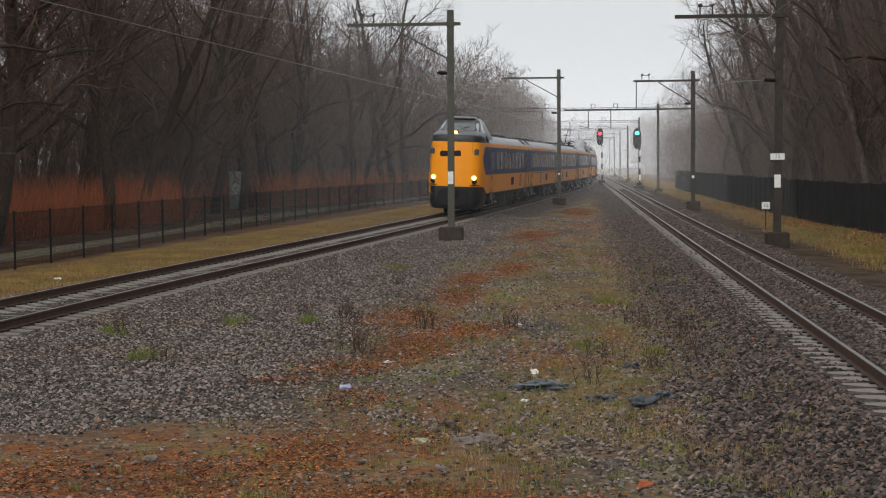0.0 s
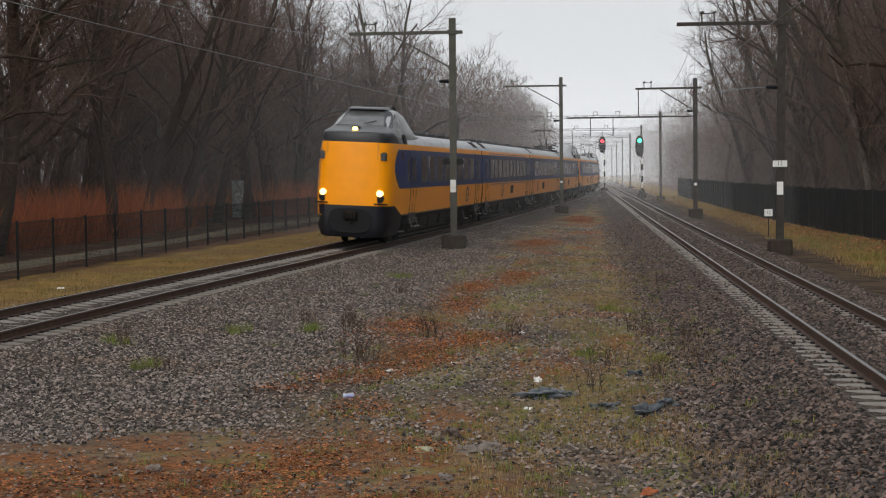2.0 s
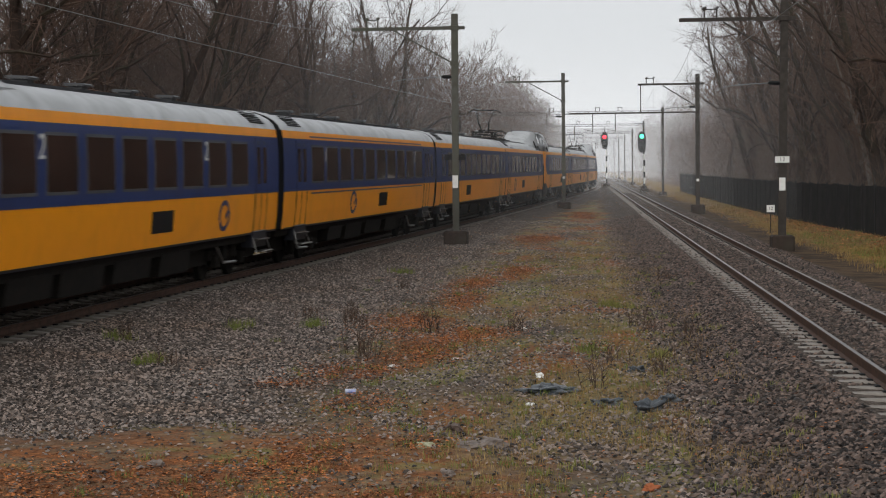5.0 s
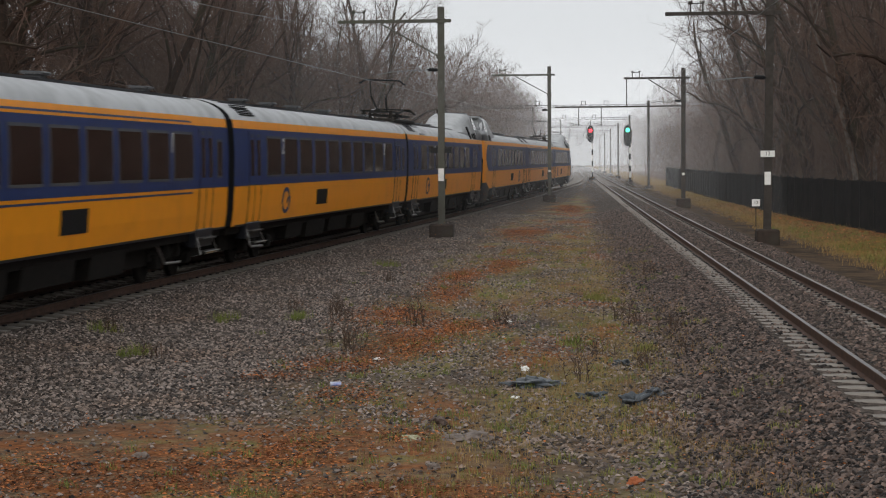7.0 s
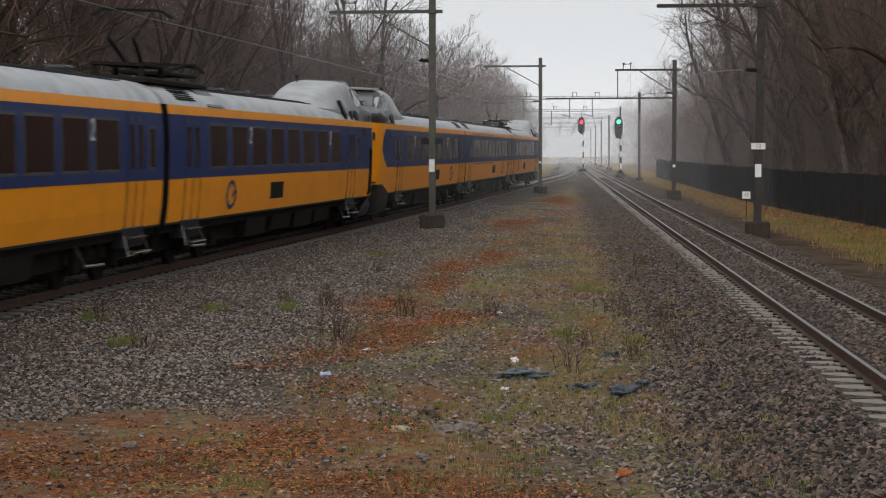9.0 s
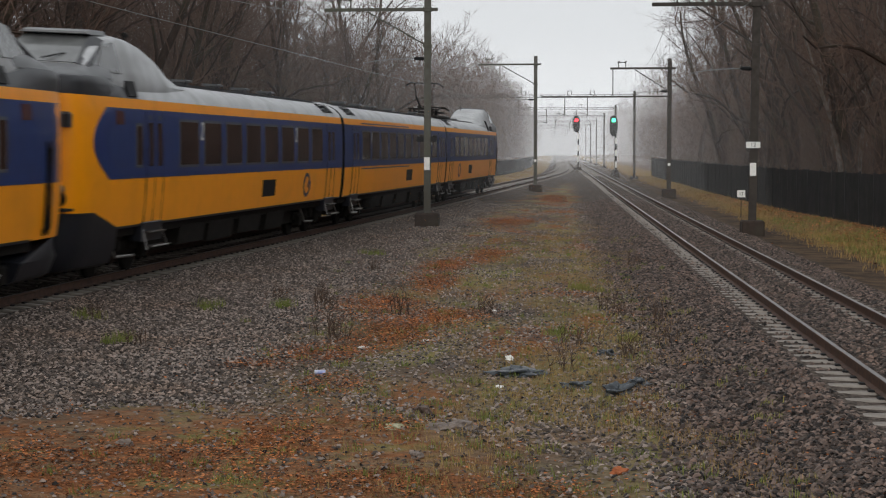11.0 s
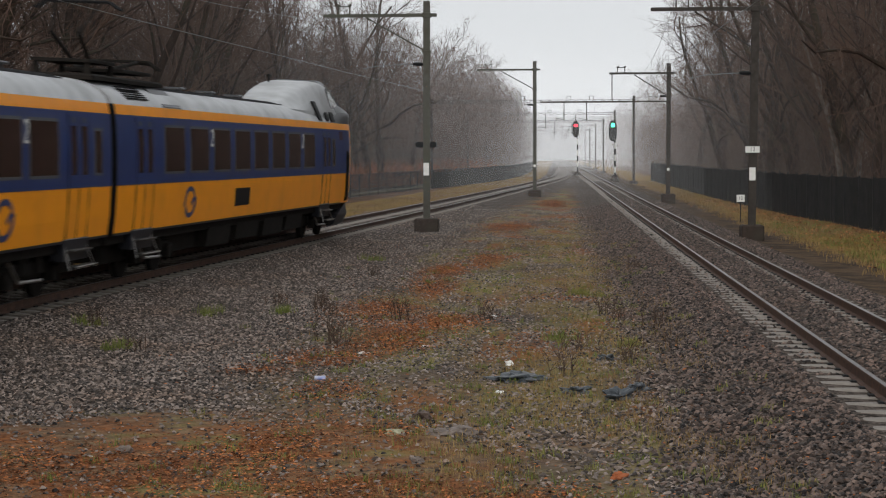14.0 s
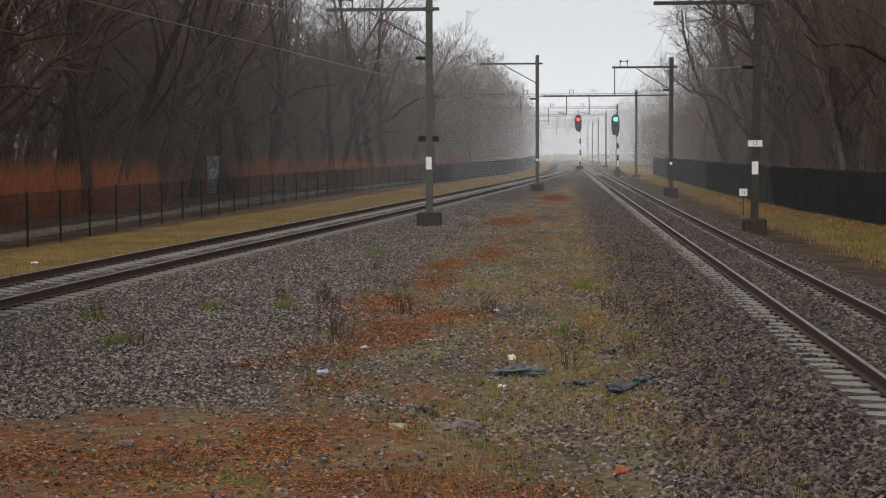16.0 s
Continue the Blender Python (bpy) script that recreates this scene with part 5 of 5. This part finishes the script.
def undergrowth():
    rnd = np.random.RandomState(4)

    def deep(edge, sign, low, high):
        def box(n):
            y = 38 + 380 * rnd.uniform(0, 1, n) ** 1.4
            x = edge(y) + sign * rnd.uniform(8, 44, n)
            return np.stack([x, y, ground_z(x, y) + low + (high - low) * rnd.uniform(0, 1, n) ** 1.25], 1)
        return box

    for edge, sign, n in ((lambda y: fence_x(y) - 12, -1, 76000), (lambda y: 17.0 + 0 * y, 1, 60000)):
        stuff("far_woods", soup("far_woods", sticks(n, deep(edge, sign, 0, 16), 1.3, (0.6, 3.0), (0.012, 0.05), rnd), 3, TWIG), "dense bare woodland receding behind the trees", "woods")
        stuff("far_trunks", soup("far_trunks", sticks(900, deep(edge, sign, -0.3, 0), 0.09, (11, 18), (0.10, 0.26), rnd), 3, BARK), "slim dark trunks deep in the misty wood", "woods")

    def mass(edge, sign, n):
        """Crowns of the far trees, packed along the line."""
        k = n // 160
        cy = 105 + 560 * rnd.uniform(0, 1, k) ** 1.5
        cx = edge(cy) + sign * rnd.gamma(1.6, 5.0, k)
        h, w = rnd.uniform(12.5, 19.5, k), rnd.uniform(2.4, 4.4, k)
        i = rnd.randint(0, k, n)
        u = rnd.uniform(0, 1, n) ** 0.8
        r = w[i] * np.sqrt(rnd.uniform(0, 1, n)) * np.sin(np.pi * np.clip(0.10 + 0.85 * u, 0, 1)) ** 0.6
        a = rnd.uniform(0, 6.28, n)
        return np.stack([cx[i] + r * np.cos(a), cy[i] + r * np.sin(a), u * (h[i] - 1.5)], 1)

    stuff("far_woods", soup("far_woods", sticks(125000, lambda n: mass(lambda y: fence_x(y) - 7.5 + 5.0 * np.clip((y - 135) / 60, 0, 1), -1, n), 0.95, (0.6, 2.2), (0.013, 0.05), rnd), 3, TWIG), "hazy bare crowns lining the far track", "woods")
    stuff("far_woods", soup("far_woods", sticks(60000, lambda n: mass(lambda y: 15.5 + 0.004 * y, 1, n), 0.95, (0.6, 2.2), (0.012, 0.046), rnd), 3, TWIG), "hazy bare crowns lining the far track", "woods")

    def brush_left(n):
        y = 40 + 290 * rnd.uniform(0, 1, n) ** 1.4
        x = fence_x(y) - 6.2 - rnd.gamma(2.0, 1.7, n)
        near_box = (y > 104) & (y < 127) & (x > -25.6)
        x = np.where(near_box, x - 6, x)
        return np.stack([x, y, ground_z(x, y) - 0.05], 1)

    stuff("bracken", soup("bracken", sticks(52000, brush_left, 0.34, (0.9, 3.2), (0.012, 0.036), rnd), 3, BRACKEN), "band of dead rust-brown bracken and reeds", "bracken")

    def shrub_left(n):
        y = rnd.uniform(40, 330, n)
        x = fence_x(y) - 8 - rnd.gamma(2.0, 3.0, n)
        return np.stack([x, y, ground_z(x, y) + rnd.uniform(0, 7.0, n)], 1)

    stuff("brushwood", soup("brushwood", sticks(26000, shrub_left, 1.0, (0.8, 3.6), (0.008, 0.026), rnd), 3, TWIG), "tangle of bare shrubs under the trees", "shrubs")

    def shrub_right(n):
        y = rnd.uniform(40, 330, n)
        x = 13.5 + rnd.gamma(2.0, 3.0, n)
        return np.stack([x, y, ground_z(x, y) + rnd.uniform(0, 7.5, n)], 1)

    stuff("brushwood", soup("brushwood", sticks(26000, shrub_right, 1.0, (0.8, 3.6), (0.008, 0.026), rnd), 3, TWIG), "tangle of bare shrubs under the trees", "shrubs")


woods()
undergrowth()

# a flat backdrop closes the far end; pale mist and sky painted as emission
FAR_GLOW = glow("far_mist_glow", (0.95, 0.97, 1.0), 0.40)
FAR_GLOW.node_tree.nodes["Principled BSDF"].inputs["Base Color"].default_value = (0, 0, 0, 1)
FAR_GLOW.node_tree.nodes["Principled BSDF"].inputs["Specular IOR Level"].default_value = 0
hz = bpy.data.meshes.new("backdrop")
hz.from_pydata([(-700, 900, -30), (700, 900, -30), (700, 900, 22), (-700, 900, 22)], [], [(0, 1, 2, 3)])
hz.materials.append(FAR_GLOW)
tagged(new("backdrop", hz), "flat glowing backdrop painted as pale mist at the line's far end", "backdrop", kind="structure")

# ---------------------------------------------------------------- loose cover of the ground


def in_shoulder(x, y, rnd):
    """Where coarse ballast lies open: along both tracks, thinning towards the middle of the strip."""
    dl, dr = x - left_x(y), RIGHT - x
    dl = dl + np.interp(y, (20, 90), (-1.9, 2.4))
    p = np.maximum(np.clip((6.6 - dl) / 1.6, 0, 1), np.clip((3.6 - dr) / 1.0, 0, 1))
    return rnd.uniform(0, 1, len(x)) < np.where((y < 20.3 + 0.5 * np.sin(x * 2.3) - np.clip(x + 3.5, 0, 3) * 0.5) & (x < -0.6) & (x > -7), 0.12, np.maximum(p, 0.22 + 0.40 * (np.sin(x * 1.9 + 1.3) * np.sin(y * 0.7 + x) > -0.1)))


SLAB = np.array([(math.cos(1.2566 * i), math.sin(1.2566 * i), -0.25) for i in range(5)] + [(0.55 * math.cos(1.2566 * i + 0.5), 0.55 * math.sin(1.2566 * i + 0.5), 0.5) for i in (0, 1.7, 3.4)])
SLAB_F = np.array([(0, 1, 5), (1, 6, 5), (1, 2, 6), (2, 3, 6), (3, 7, 6), (3, 4, 7), (4, 0, 5), (4, 5, 7), (5, 6, 7)])


def stones(n, x0, x1, y0, y1, size, seed, keep=None, sink=0.3):
    rnd = np.random.RandomState(seed)
    # evenly spread in the picture of a walker: more of them close by
    y = y0 * (y1 / y0) ** rnd.uniform(0, 1, n)
    x = x0 + (x1 - x0) * rnd.uniform(0, 1, n)
    if keep:
        k = keep(x, y, rnd)
        x, y = x[k], y[k]
    n = len(x)
    r = rnd.uniform(*size, n) * rnd.uniform(0.7, 1.2, n)
    shape = SLAB[None] * rnd.uniform(0.6, 1.2, (n, 8, 1)) * r[:, None, None]
    shape[:, :, 0] *= rnd.uniform(0.9, 1.5, (n, 1))
    shape[:, :, 2] *= rnd.uniform(0.6, 1.15, (n, 1))
    a = rnd.uniform(0, 2 * np.pi, n)
    ca, sa = np.cos(a)[:, None], np.sin(a)[:, None]
    tilt = rnd.normal(0, 0.35, (n, 1))
    sx = shape[:, :, 0] * ca - shape[:, :, 1] * sa
    sy = shape[:, :, 0] * sa + shape[:, :, 1] * ca
    sz = shape[:, :, 2] + sx * tilt
    v = np.stack([sx + x[:, None], sy + y[:, None], sz + (ground_z(x, y) + r * (sink + rnd.uniform(-0.3, 0.5, n)))[:, None]], -1).reshape(-1, 3)
    f = (SLAB_F[None] + (np.arange(n) * 8)[:, None, None]).reshape(-1, 3)
    return v, f


def off_sleepers(x, y, rnd):
    d = np.minimum(np.abs(x - left_x(y)), np.abs(x - RIGHT))
    return d > 1.33


def ballast():
    def strip_keep(x, y, rnd):
        return in_shoulder(x, y, rnd) & off_sleepers(x, y, rnd)

    def bed_keep(x, y, rnd):
        d = np.abs(x - RIGHT)
        return (d < 0.62) | ((d > 0.86) & (d < 1.2) & (np.abs((y / 0.6) % 1.0 - 0.0 - 0.5) < 0.22))

    v, f = stones(175000, -10.5, 1.6, 14.3, 100, (0.014, 0.035), 11, strip_keep)
    stuff("ballast", soup("ballast", v, 3, STONE, f), "loose grey and brown ballast stones", "ballast")
    v, f = stones(44000, 1.0, 3.3, 14.3, 100, (0.018, 0.040), 14, lambda x, y, r: off_sleepers(x, y, r) & (r.uniform(0, 1, len(x)) < np.clip((x - 0.9) / 0.8, 0, 1)))
    stuff("ballast", soup("ballast", v, 3, RUSTSTONE, f), "coarse dark rusty ballast stones on the track shoulder", "ballast")
    v, f = stones(26000, 3.0, 6.9, 22, 110, (0.020, 0.042), 12, lambda x, y, r: bed_keep(x, y, r) | (x > 5.75))
    stuff("ballast", soup("ballast", v, 3, RUSTSTONE, f), "loose dark brown ballast stones in the track", "ballast")
    v, f = stones(12000, -14, -8.2, 28, 62, (0.022, 0.045), 13, lambda x, y, r: (np.abs(x - left_x(y)) < 2.4) & ((np.abs(x - left_x(y)) > 1.33) | (np.abs(x - left_x(y)) < 0.6) & (r.uniform(0, 1, len(x)) < 0.5)), -0.4)
    stuff("ballast", soup("ballast", v, 3, STONE, f), "loose grey ballast stones in the curved track", "ballast")


PATCHES = (  # centre and half-widths of the leaf drifts
    (-3.9, 17.2, 1.1, 1.9), (-5.3, 17.0, 0.9, 1.8), (-2.9, 18.4, 0.8, 2.2), (-3.65, 26.6, 0.8, 1.3), (-4.2, 24.9, 0.55, 0.6), (-3.5, 34.8, 0.9, 3.4), (-2.8, 40.8, 0.7, 2.4),
    (-2.9, 22.8, 0.6, 1.4), (-1.8, 51.4, 0.6, 3.0), (-0.4, 15.7, 1.1, 0.6), (-2.9, 46.2, 0.6, 3.6), (-1.9, 32.4, 0.8, 2.0), (-1.9, 75.1, 1.2, 6.0), (-2.7, 28.5, 0.9, 1.8), (-1.8, 19.2, 0.4, 0.8), (-2.6, 30.5, 0.9, 2.0), (-1.9, 16.0, 1.2, 0.9), (0.0, 110, 1.0, 9.0))


def patch_points(n, seed, wide=1.0):
    rnd = np.random.RandomState(seed)
    pick = rnd.choice(len(PATCHES), n, p=np.array([p[2] * p[3] for p in PATCHES]) / sum(p[2] * p[3] for p in PATCHES))
    q = np.array(PATCHES)[pick]
    x = q[:, 0] + rnd.normal(0, 0.5, n) * q[:, 2] * wide
    y = q[:, 1] + rnd.normal(0, 0.5, n) * q[:, 3] * wide
    ok = y > 13.5
    return x[ok], y[ok], rnd


def leaves(x, y, rnd, size=(0.012, 0.029)):
    n = len(x)
    r = rnd.uniform(*size, n)
    a = rnd.uniform(0, 2 * np.pi, n)
    t = np.stack([np.cos(a), np.sin(a), rnd.normal(0, 0.15, n)], 1) * r[:, None]
    s = np.stack([-np.sin(a), np.cos(a), rnd.normal(0, 0.2, n)], 1) * (r * 0.55)[:, None]
    c = np.stack([x, y, ground_z(x, y) + rnd.uniform(0.005, 0.04, n)], 1)
    up = np.array([0, 0, 1.0]) * (r * 0.25)[:, None]
    v = np.stack([c - t, c + s + up, c + t, c - s + up * 0.3], 1).reshape(-1, 3)
    return v


def tufts(x, y, rnd, blades, length, width, lean=0.5, clump=0.06):
    n = len(x) * blades
    bx, by = np.repeat(x, blades) + rnd.normal(0, clump, n), np.repeat(y, blades) + rnd.normal(0, clump, n)
    z = ground_z(bx, by) - 0.01
    a = rnd.uniform(0, 2 * np.pi, n)
    ln = rnd.uniform(*length, n)
    dx, dy = np.cos(a) * lean * ln * rnd.uniform(0.2, 1, n), np.sin(a) * lean * ln * rnd.uniform(0.2, 1, n)
    w = rnd.uniform(*width, n)
    px, py = -np.sin(a) * w, np.cos(a) * w
    b0, b1 = np.stack([bx - px, by - py, z], 1), np.stack([bx + px, by + py, z], 1)
    m0 = np.stack([bx + dx * 0.4 - px * 0.7, by + dy * 0.4 - py * 0.7, z + ln * 0.6], 1)
    m1 = np.stack([bx + dx * 0.4 + px * 0.7, by + dy * 0.4 + py * 0.7, z + ln * 0.6], 1)
    tip = np.stack([bx + dx, by + dy, z + ln * 0.95], 1)
    return np.stack([b0, b1, m1, b0, m1, m0, m0, m1, tip], 1).reshape(-1, 3)


def cover():
    x, y, rnd = patch_points(64000, 31)
    stuff("fallen_leaves", soup("fallen_leaves", leaves(x, y, rnd), 4, LEAF), "drifts of fallen rust-brown leaves", "leaves")
    rnd = np.random.RandomState(32)
    y = 14.3 * (70 / 14.3) ** rnd.uniform(0, 1, 5000)
    x = rnd.uniform(-6, 3.0, 5000)
    stuff("fallen_leaves", soup("fallen_leaves", leaves(x, y, rnd), 4, LEAF), "scattered fallen leaves", "leaves")
    # straw and moss between the tracks
    y = 14.3 * (75 / 14.3) ** rnd.uniform(0, 1, 5200)
    x = rnd.normal(0.4, 1.3, 5200) - np.clip((y - 40) / 60, 0, 1) * 0.6
    k = (x < 2.3) & (np.sin(x * 2.1 + y * 0.6) + np.sin(y * 0.33 - x) > -0.4)
    stuff("dry_grass", soup("dry_grass", tufts(x[k], y[k], rnd, 9, (0.03, 0.11), (0.002, 0.005), 0.9, 0.10), 3, STRAW), "short dead grass between the stones", "grass")
    y = 14.3 * (60 / 14.3) ** rnd.uniform(0, 1, 420)
    x = rnd.normal(-0.3, 2.2, 420)
    k = x < 2.6
    stuff("green_tufts", soup("green_tufts", tufts(x[k], y[k], rnd, 26, (0.04, 0.13), (0.003, 0.006), 0.8, 0.07), 3, BLADE), "small green tufts of grass and moss", "grass")
    # verges
    y = 34 * (200 / 34) ** rnd.uniform(0, 1, 4600)
    x = left_x(y) - rnd.uniform(2.9, 7.6, 4600)
    stuff("verge_grass", soup("verge_grass", tufts(x, y, rnd, 8, (0.03, 0.12), (0.005, 0.012), 0.9, 0.16), 3, STRAW), "yellowed grass verge beside the track", "grass")
    y = 36 * (200 / 36) ** rnd.uniform(0, 1, 4200)
    x = RIGHT + rnd.gamma(5, 0.9, 4200) + 1.6
    k = (x > RIGHT + 3.7) & (x < RIGHT + 8.4)
    stuff("verge_grass", soup("verge_grass", tufts(x[k], y[k], rnd, 9, (0.05, 0.22), (0.005, 0.011), 0.9, 0.18), 3, STRAW), "tall yellowed grass in front of the screen fence", "grass")
    x = 12.3 - np.abs(rnd.normal(0, 1.3, 7600))
    y = rnd.uniform(40, 120, 7600)
    stuff("fallen_leaves", soup("fallen_leaves", leaves(x, y, rnd, (0.05, 0.10)), 4, LEAF), "brown leaves along the screen fence", "leaves")
    x, y = rnd.uniform(8.9, 11.6, 500), 38 + 40 * rnd.uniform(0, 1, 500) ** 2
    stuff("green_tufts", soup("green_tufts", tufts(x, y, rnd, 22, (0.05, 0.20), (0.004, 0.009), 0.8, 0.14), 3, BLADE), "green grass on the verge before the screen fence", "grass")


def weed(x, y, h, stems, seed, label):
    rnd = random.Random(seed)
    g = Geo()
    for i in range(stems):
        a, q = rnd.uniform(0, 6.28), Vector((rnd.gauss(0, 0.12), rnd.gauss(0, 0.12), -0.03))
        pts = [q]
        for k in range(3):
            q = q + Vector((math.cos(a) * rnd.uniform(0, 0.3), math.sin(a) * rnd.uniform(0, 0.3), 1)) * (h * rnd.uniform(0.6, 1.1) / 3)
            pts.append(q)
        g.tube(pts, [0.006, 0.005, 0.004, 0.0025], 4)
        for k in range(5):
            b = pts[1 + k % 3]
            g.tube([b, b + Vector((rnd.uniform(-0.12, 0.12), rnd.uniform(-0.12, 0.12), rnd.uniform(0.04, 0.16)))], [0.006, 0.003], 3)
    ob = tagged(new("dead_weed", g.mesh("dead_weed", STALK)), label, "weed", "dead weeds")
    ob.matrix_basis = pose(x, y, z_of(x, y))


ballast()
cover()
for i, (x, y, h, k) in enumerate(((-4.55, 34.4, 0.38, 12), (-4.3, 33.4, 0.3, 8), (-3.75, 29.2, 0.42, 9), (-2.8, 32.8, 0.5, 10), (-3.5, 28.4, 0.4, 8), (-8.2, 31.0, 0.3, 7), (-6.55, 27.3, 0.3, 7), (-5.6, 36.0, 0.3, 8), (-4.6, 44.5, 0.3, 9), (0.9, 34.0, 0.34, 9), (1.3, 33.0, 0.3, 7), (0.4, 27.5, 0.35, 8), (1.05, 26.0, 0.3, 7), (1.9, 31.5, 0.35, 8), (1.75, 28.0, 0.4, 6), (0.15, 24.5, 0.42, 7), (2.0, 46.0, 0.3, 8), (-1.2, 33.0, 0.3, 8))):
    weed(x, y, h, k, 50 + i, "dead brown weed growing out of the ballast")
for i, (x, y) in enumerate(((-6.7, 34.3), (-5.2, 34.0), (-5.35, 52.0), (0.7, 38.0), (0.5, 38.5), (0.05, 29.2), (-8.25, 31.0), (-7.0, 27.9), (1.2, 28.4))):
    rr = np.random.RandomState(70 + i)
    me = soup("grass_tuft", tufts(np.full(5, x) + rr.normal(0, 0.14, 5), np.full(5, y) + rr.normal(0, 0.2, 5), rr, 30, (0.08, 0.24), (0.004, 0.008), 0.8, 0.09), 3, BLADE)
    tagged(new("grass_tuft", me), "green tuft of grass among the stones", "grass", "grass tufts", "stuff")


def lump(name, x, y, size, mat, seed, label, category, rough=0.25):
    """A crumpled or broken piece: a subdivided block pushed out of shape."""
    bm = bmesh.new()
    bmesh.ops.create_icosphere(bm, subdivisions=4 if mat is FOIL else 3, radius=1.0)
    for v in bm.verts:
        k = 1 + rough * noise.noise(v.co * 1.7 + Vector((seed, 0, 0))) * 2 + rough * 0.6 * noise.noise(v.co * 4 + Vector((0, seed, 0))) + rough * 0.3 * noise.noise(v.co * 11)
        v.co = Vector((v.co.x * size[0], v.co.y * size[1], max(v.co.z, -0.4) * size[2])) * k
    me = bpy.data.meshes.new(name)
    bm.to_mesh(me)
    bm.free()
    me.materials.append(mat)
    ob = tagged(new(name, me), label, category)
    ob.matrix_basis = pose(x, y, z_of(x, y) + size[2] * 0.3, 0, 0, seed * 37)
    return ob


lump("plastic_sheet", -0.50, 24.1, (0.34, 0.22, 0.07), FOIL, 1.0, "crumpled dark grey plastic sheet on the ballast", "litter", 0.55)
lump("plastic_scrap", 0.30, 23.0, (0.12, 0.16, 0.06), FOIL, 2.0, "torn dark plastic scrap on the moss", "litter", 0.6)
lump("plastic_scrap", 0.82, 22.3, (0.13, 0.16, 0.09), FOIL, 3.0, "torn dark plastic scrap on the moss", "litter", 0.6)
lump("plastic_scrap", 1.11, 23.0, (0.11, 0.12, 0.06), FOIL, 4.0, "torn dark plastic scrap on the moss", "litter", 0.6)
lump("plastic_scrap", 0.79, 26.4, (0.11, 0.16, 0.06), FOIL, 5.0, "torn dark plastic scrap on the moss", "litter", 0.6)
lump("paper_wad", -0.64, 25.6, (0.055, 0.07, 0.05), WHITE, 6.0, "crumpled pale paper wad on the ground", "litter", 0.3)
lump("paper_scrap", -1.71, 19.0, (0.09, 0.10, 0.035), PAPER, 7.0, "crumpled pale paper scrap in the grass", "litter", 0.4)
lump("paper_scrap", -0.70, 22.9, (0.08, 0.06, 0.02), WHITE, 8.0, "small white paper scrap", "litter", 0.3)
lump("paper_scrap", -3.0, 27.6, (0.07, 0.09, 0.02), WHITE, 9.0, "small white paper scrap", "litter", 0.3)
lump("paper_scrap", -2.05, 28.2, (0.05, 0.07, 0.02), WHITE, 10.0, "small white paper scrap", "litter", 0.3)
lump("paper_scrap", -1.15, 33.6, (0.05, 0.07, 0.02), WHITE, 11.0, "small white paper scrap", "litter", 0.3)
lump("paper_scrap", -14.7, 49.0, (0.09, 0.12, 0.03), WHITE, 12.0, "small white paper scrap on the verge", "litter", 0.3)
lump("paper_scrap", -12.6, 55.0, (0.07, 0.12, 0.03), WHITE, 13.0, "small white paper scrap on the verge", "litter", 0.3)
lump("broken_stone", -1.50, 20.1, (0.10, 0.10, 0.08), RUSTSTONE, 14.0, "dark broken lump on the ground", "stone", 0.4)
lump("broken_stone", -1.02, 19.2, (0.18, 0.14, 0.075), STONE, 15.0, "large flat grey stone", "stone", 0.3)
lump("broken_stone", -1.26, 19.1, (0.12, 0.12, 0.05), STONE, 16.0, "flat grey stone on the moss", "stone", 0.3)
lump("broken_stone", -1.35, 17.3, (0.06, 0.06, 0.05), STONE, 17.0, "grey stone on the moss", "stone", 0.3)
lump("broken_stone", -4.5, 18.2, (0.09, 0.09, 0.06), STONE, 18.0, "grey stone on the leaf litter", "stone", 0.3)
lump("broken_stone", 0.62, 16.6, (0.07, 0.07, 0.05), BRACKEN, 19.0, "reddish piece of brick", "stone", 0.3)

tin = thing("drink_can", "dented blue and white drink can lying on its side", "drink can", "", pose(-3.20, 24.0, z_of(-3.20, 24.0) + 0.045, 0, 0, 12))
part("body", Geo().tube([(-0.08, 0, 0), (-0.07, 0, 0), (0.0, 0.004, 0), (0.06, 0, 0), (0.075, 0, 0)], [0.028, 0.038, 0.034, 0.038, 0.028], 14), TIN, tin)
part("rim", Geo().tube([(0.072, 0, 0), (0.08, 0, 0)], 0.031, 14), STEEL, tin)

# ---------------------------------------------------------------- what moves


def motions():
    for car, back, turned in TRAIN:
        walk(car, [(i * 0.5, car_pose(i * 0.5, back, turned)) for i in range(33)])


motions()
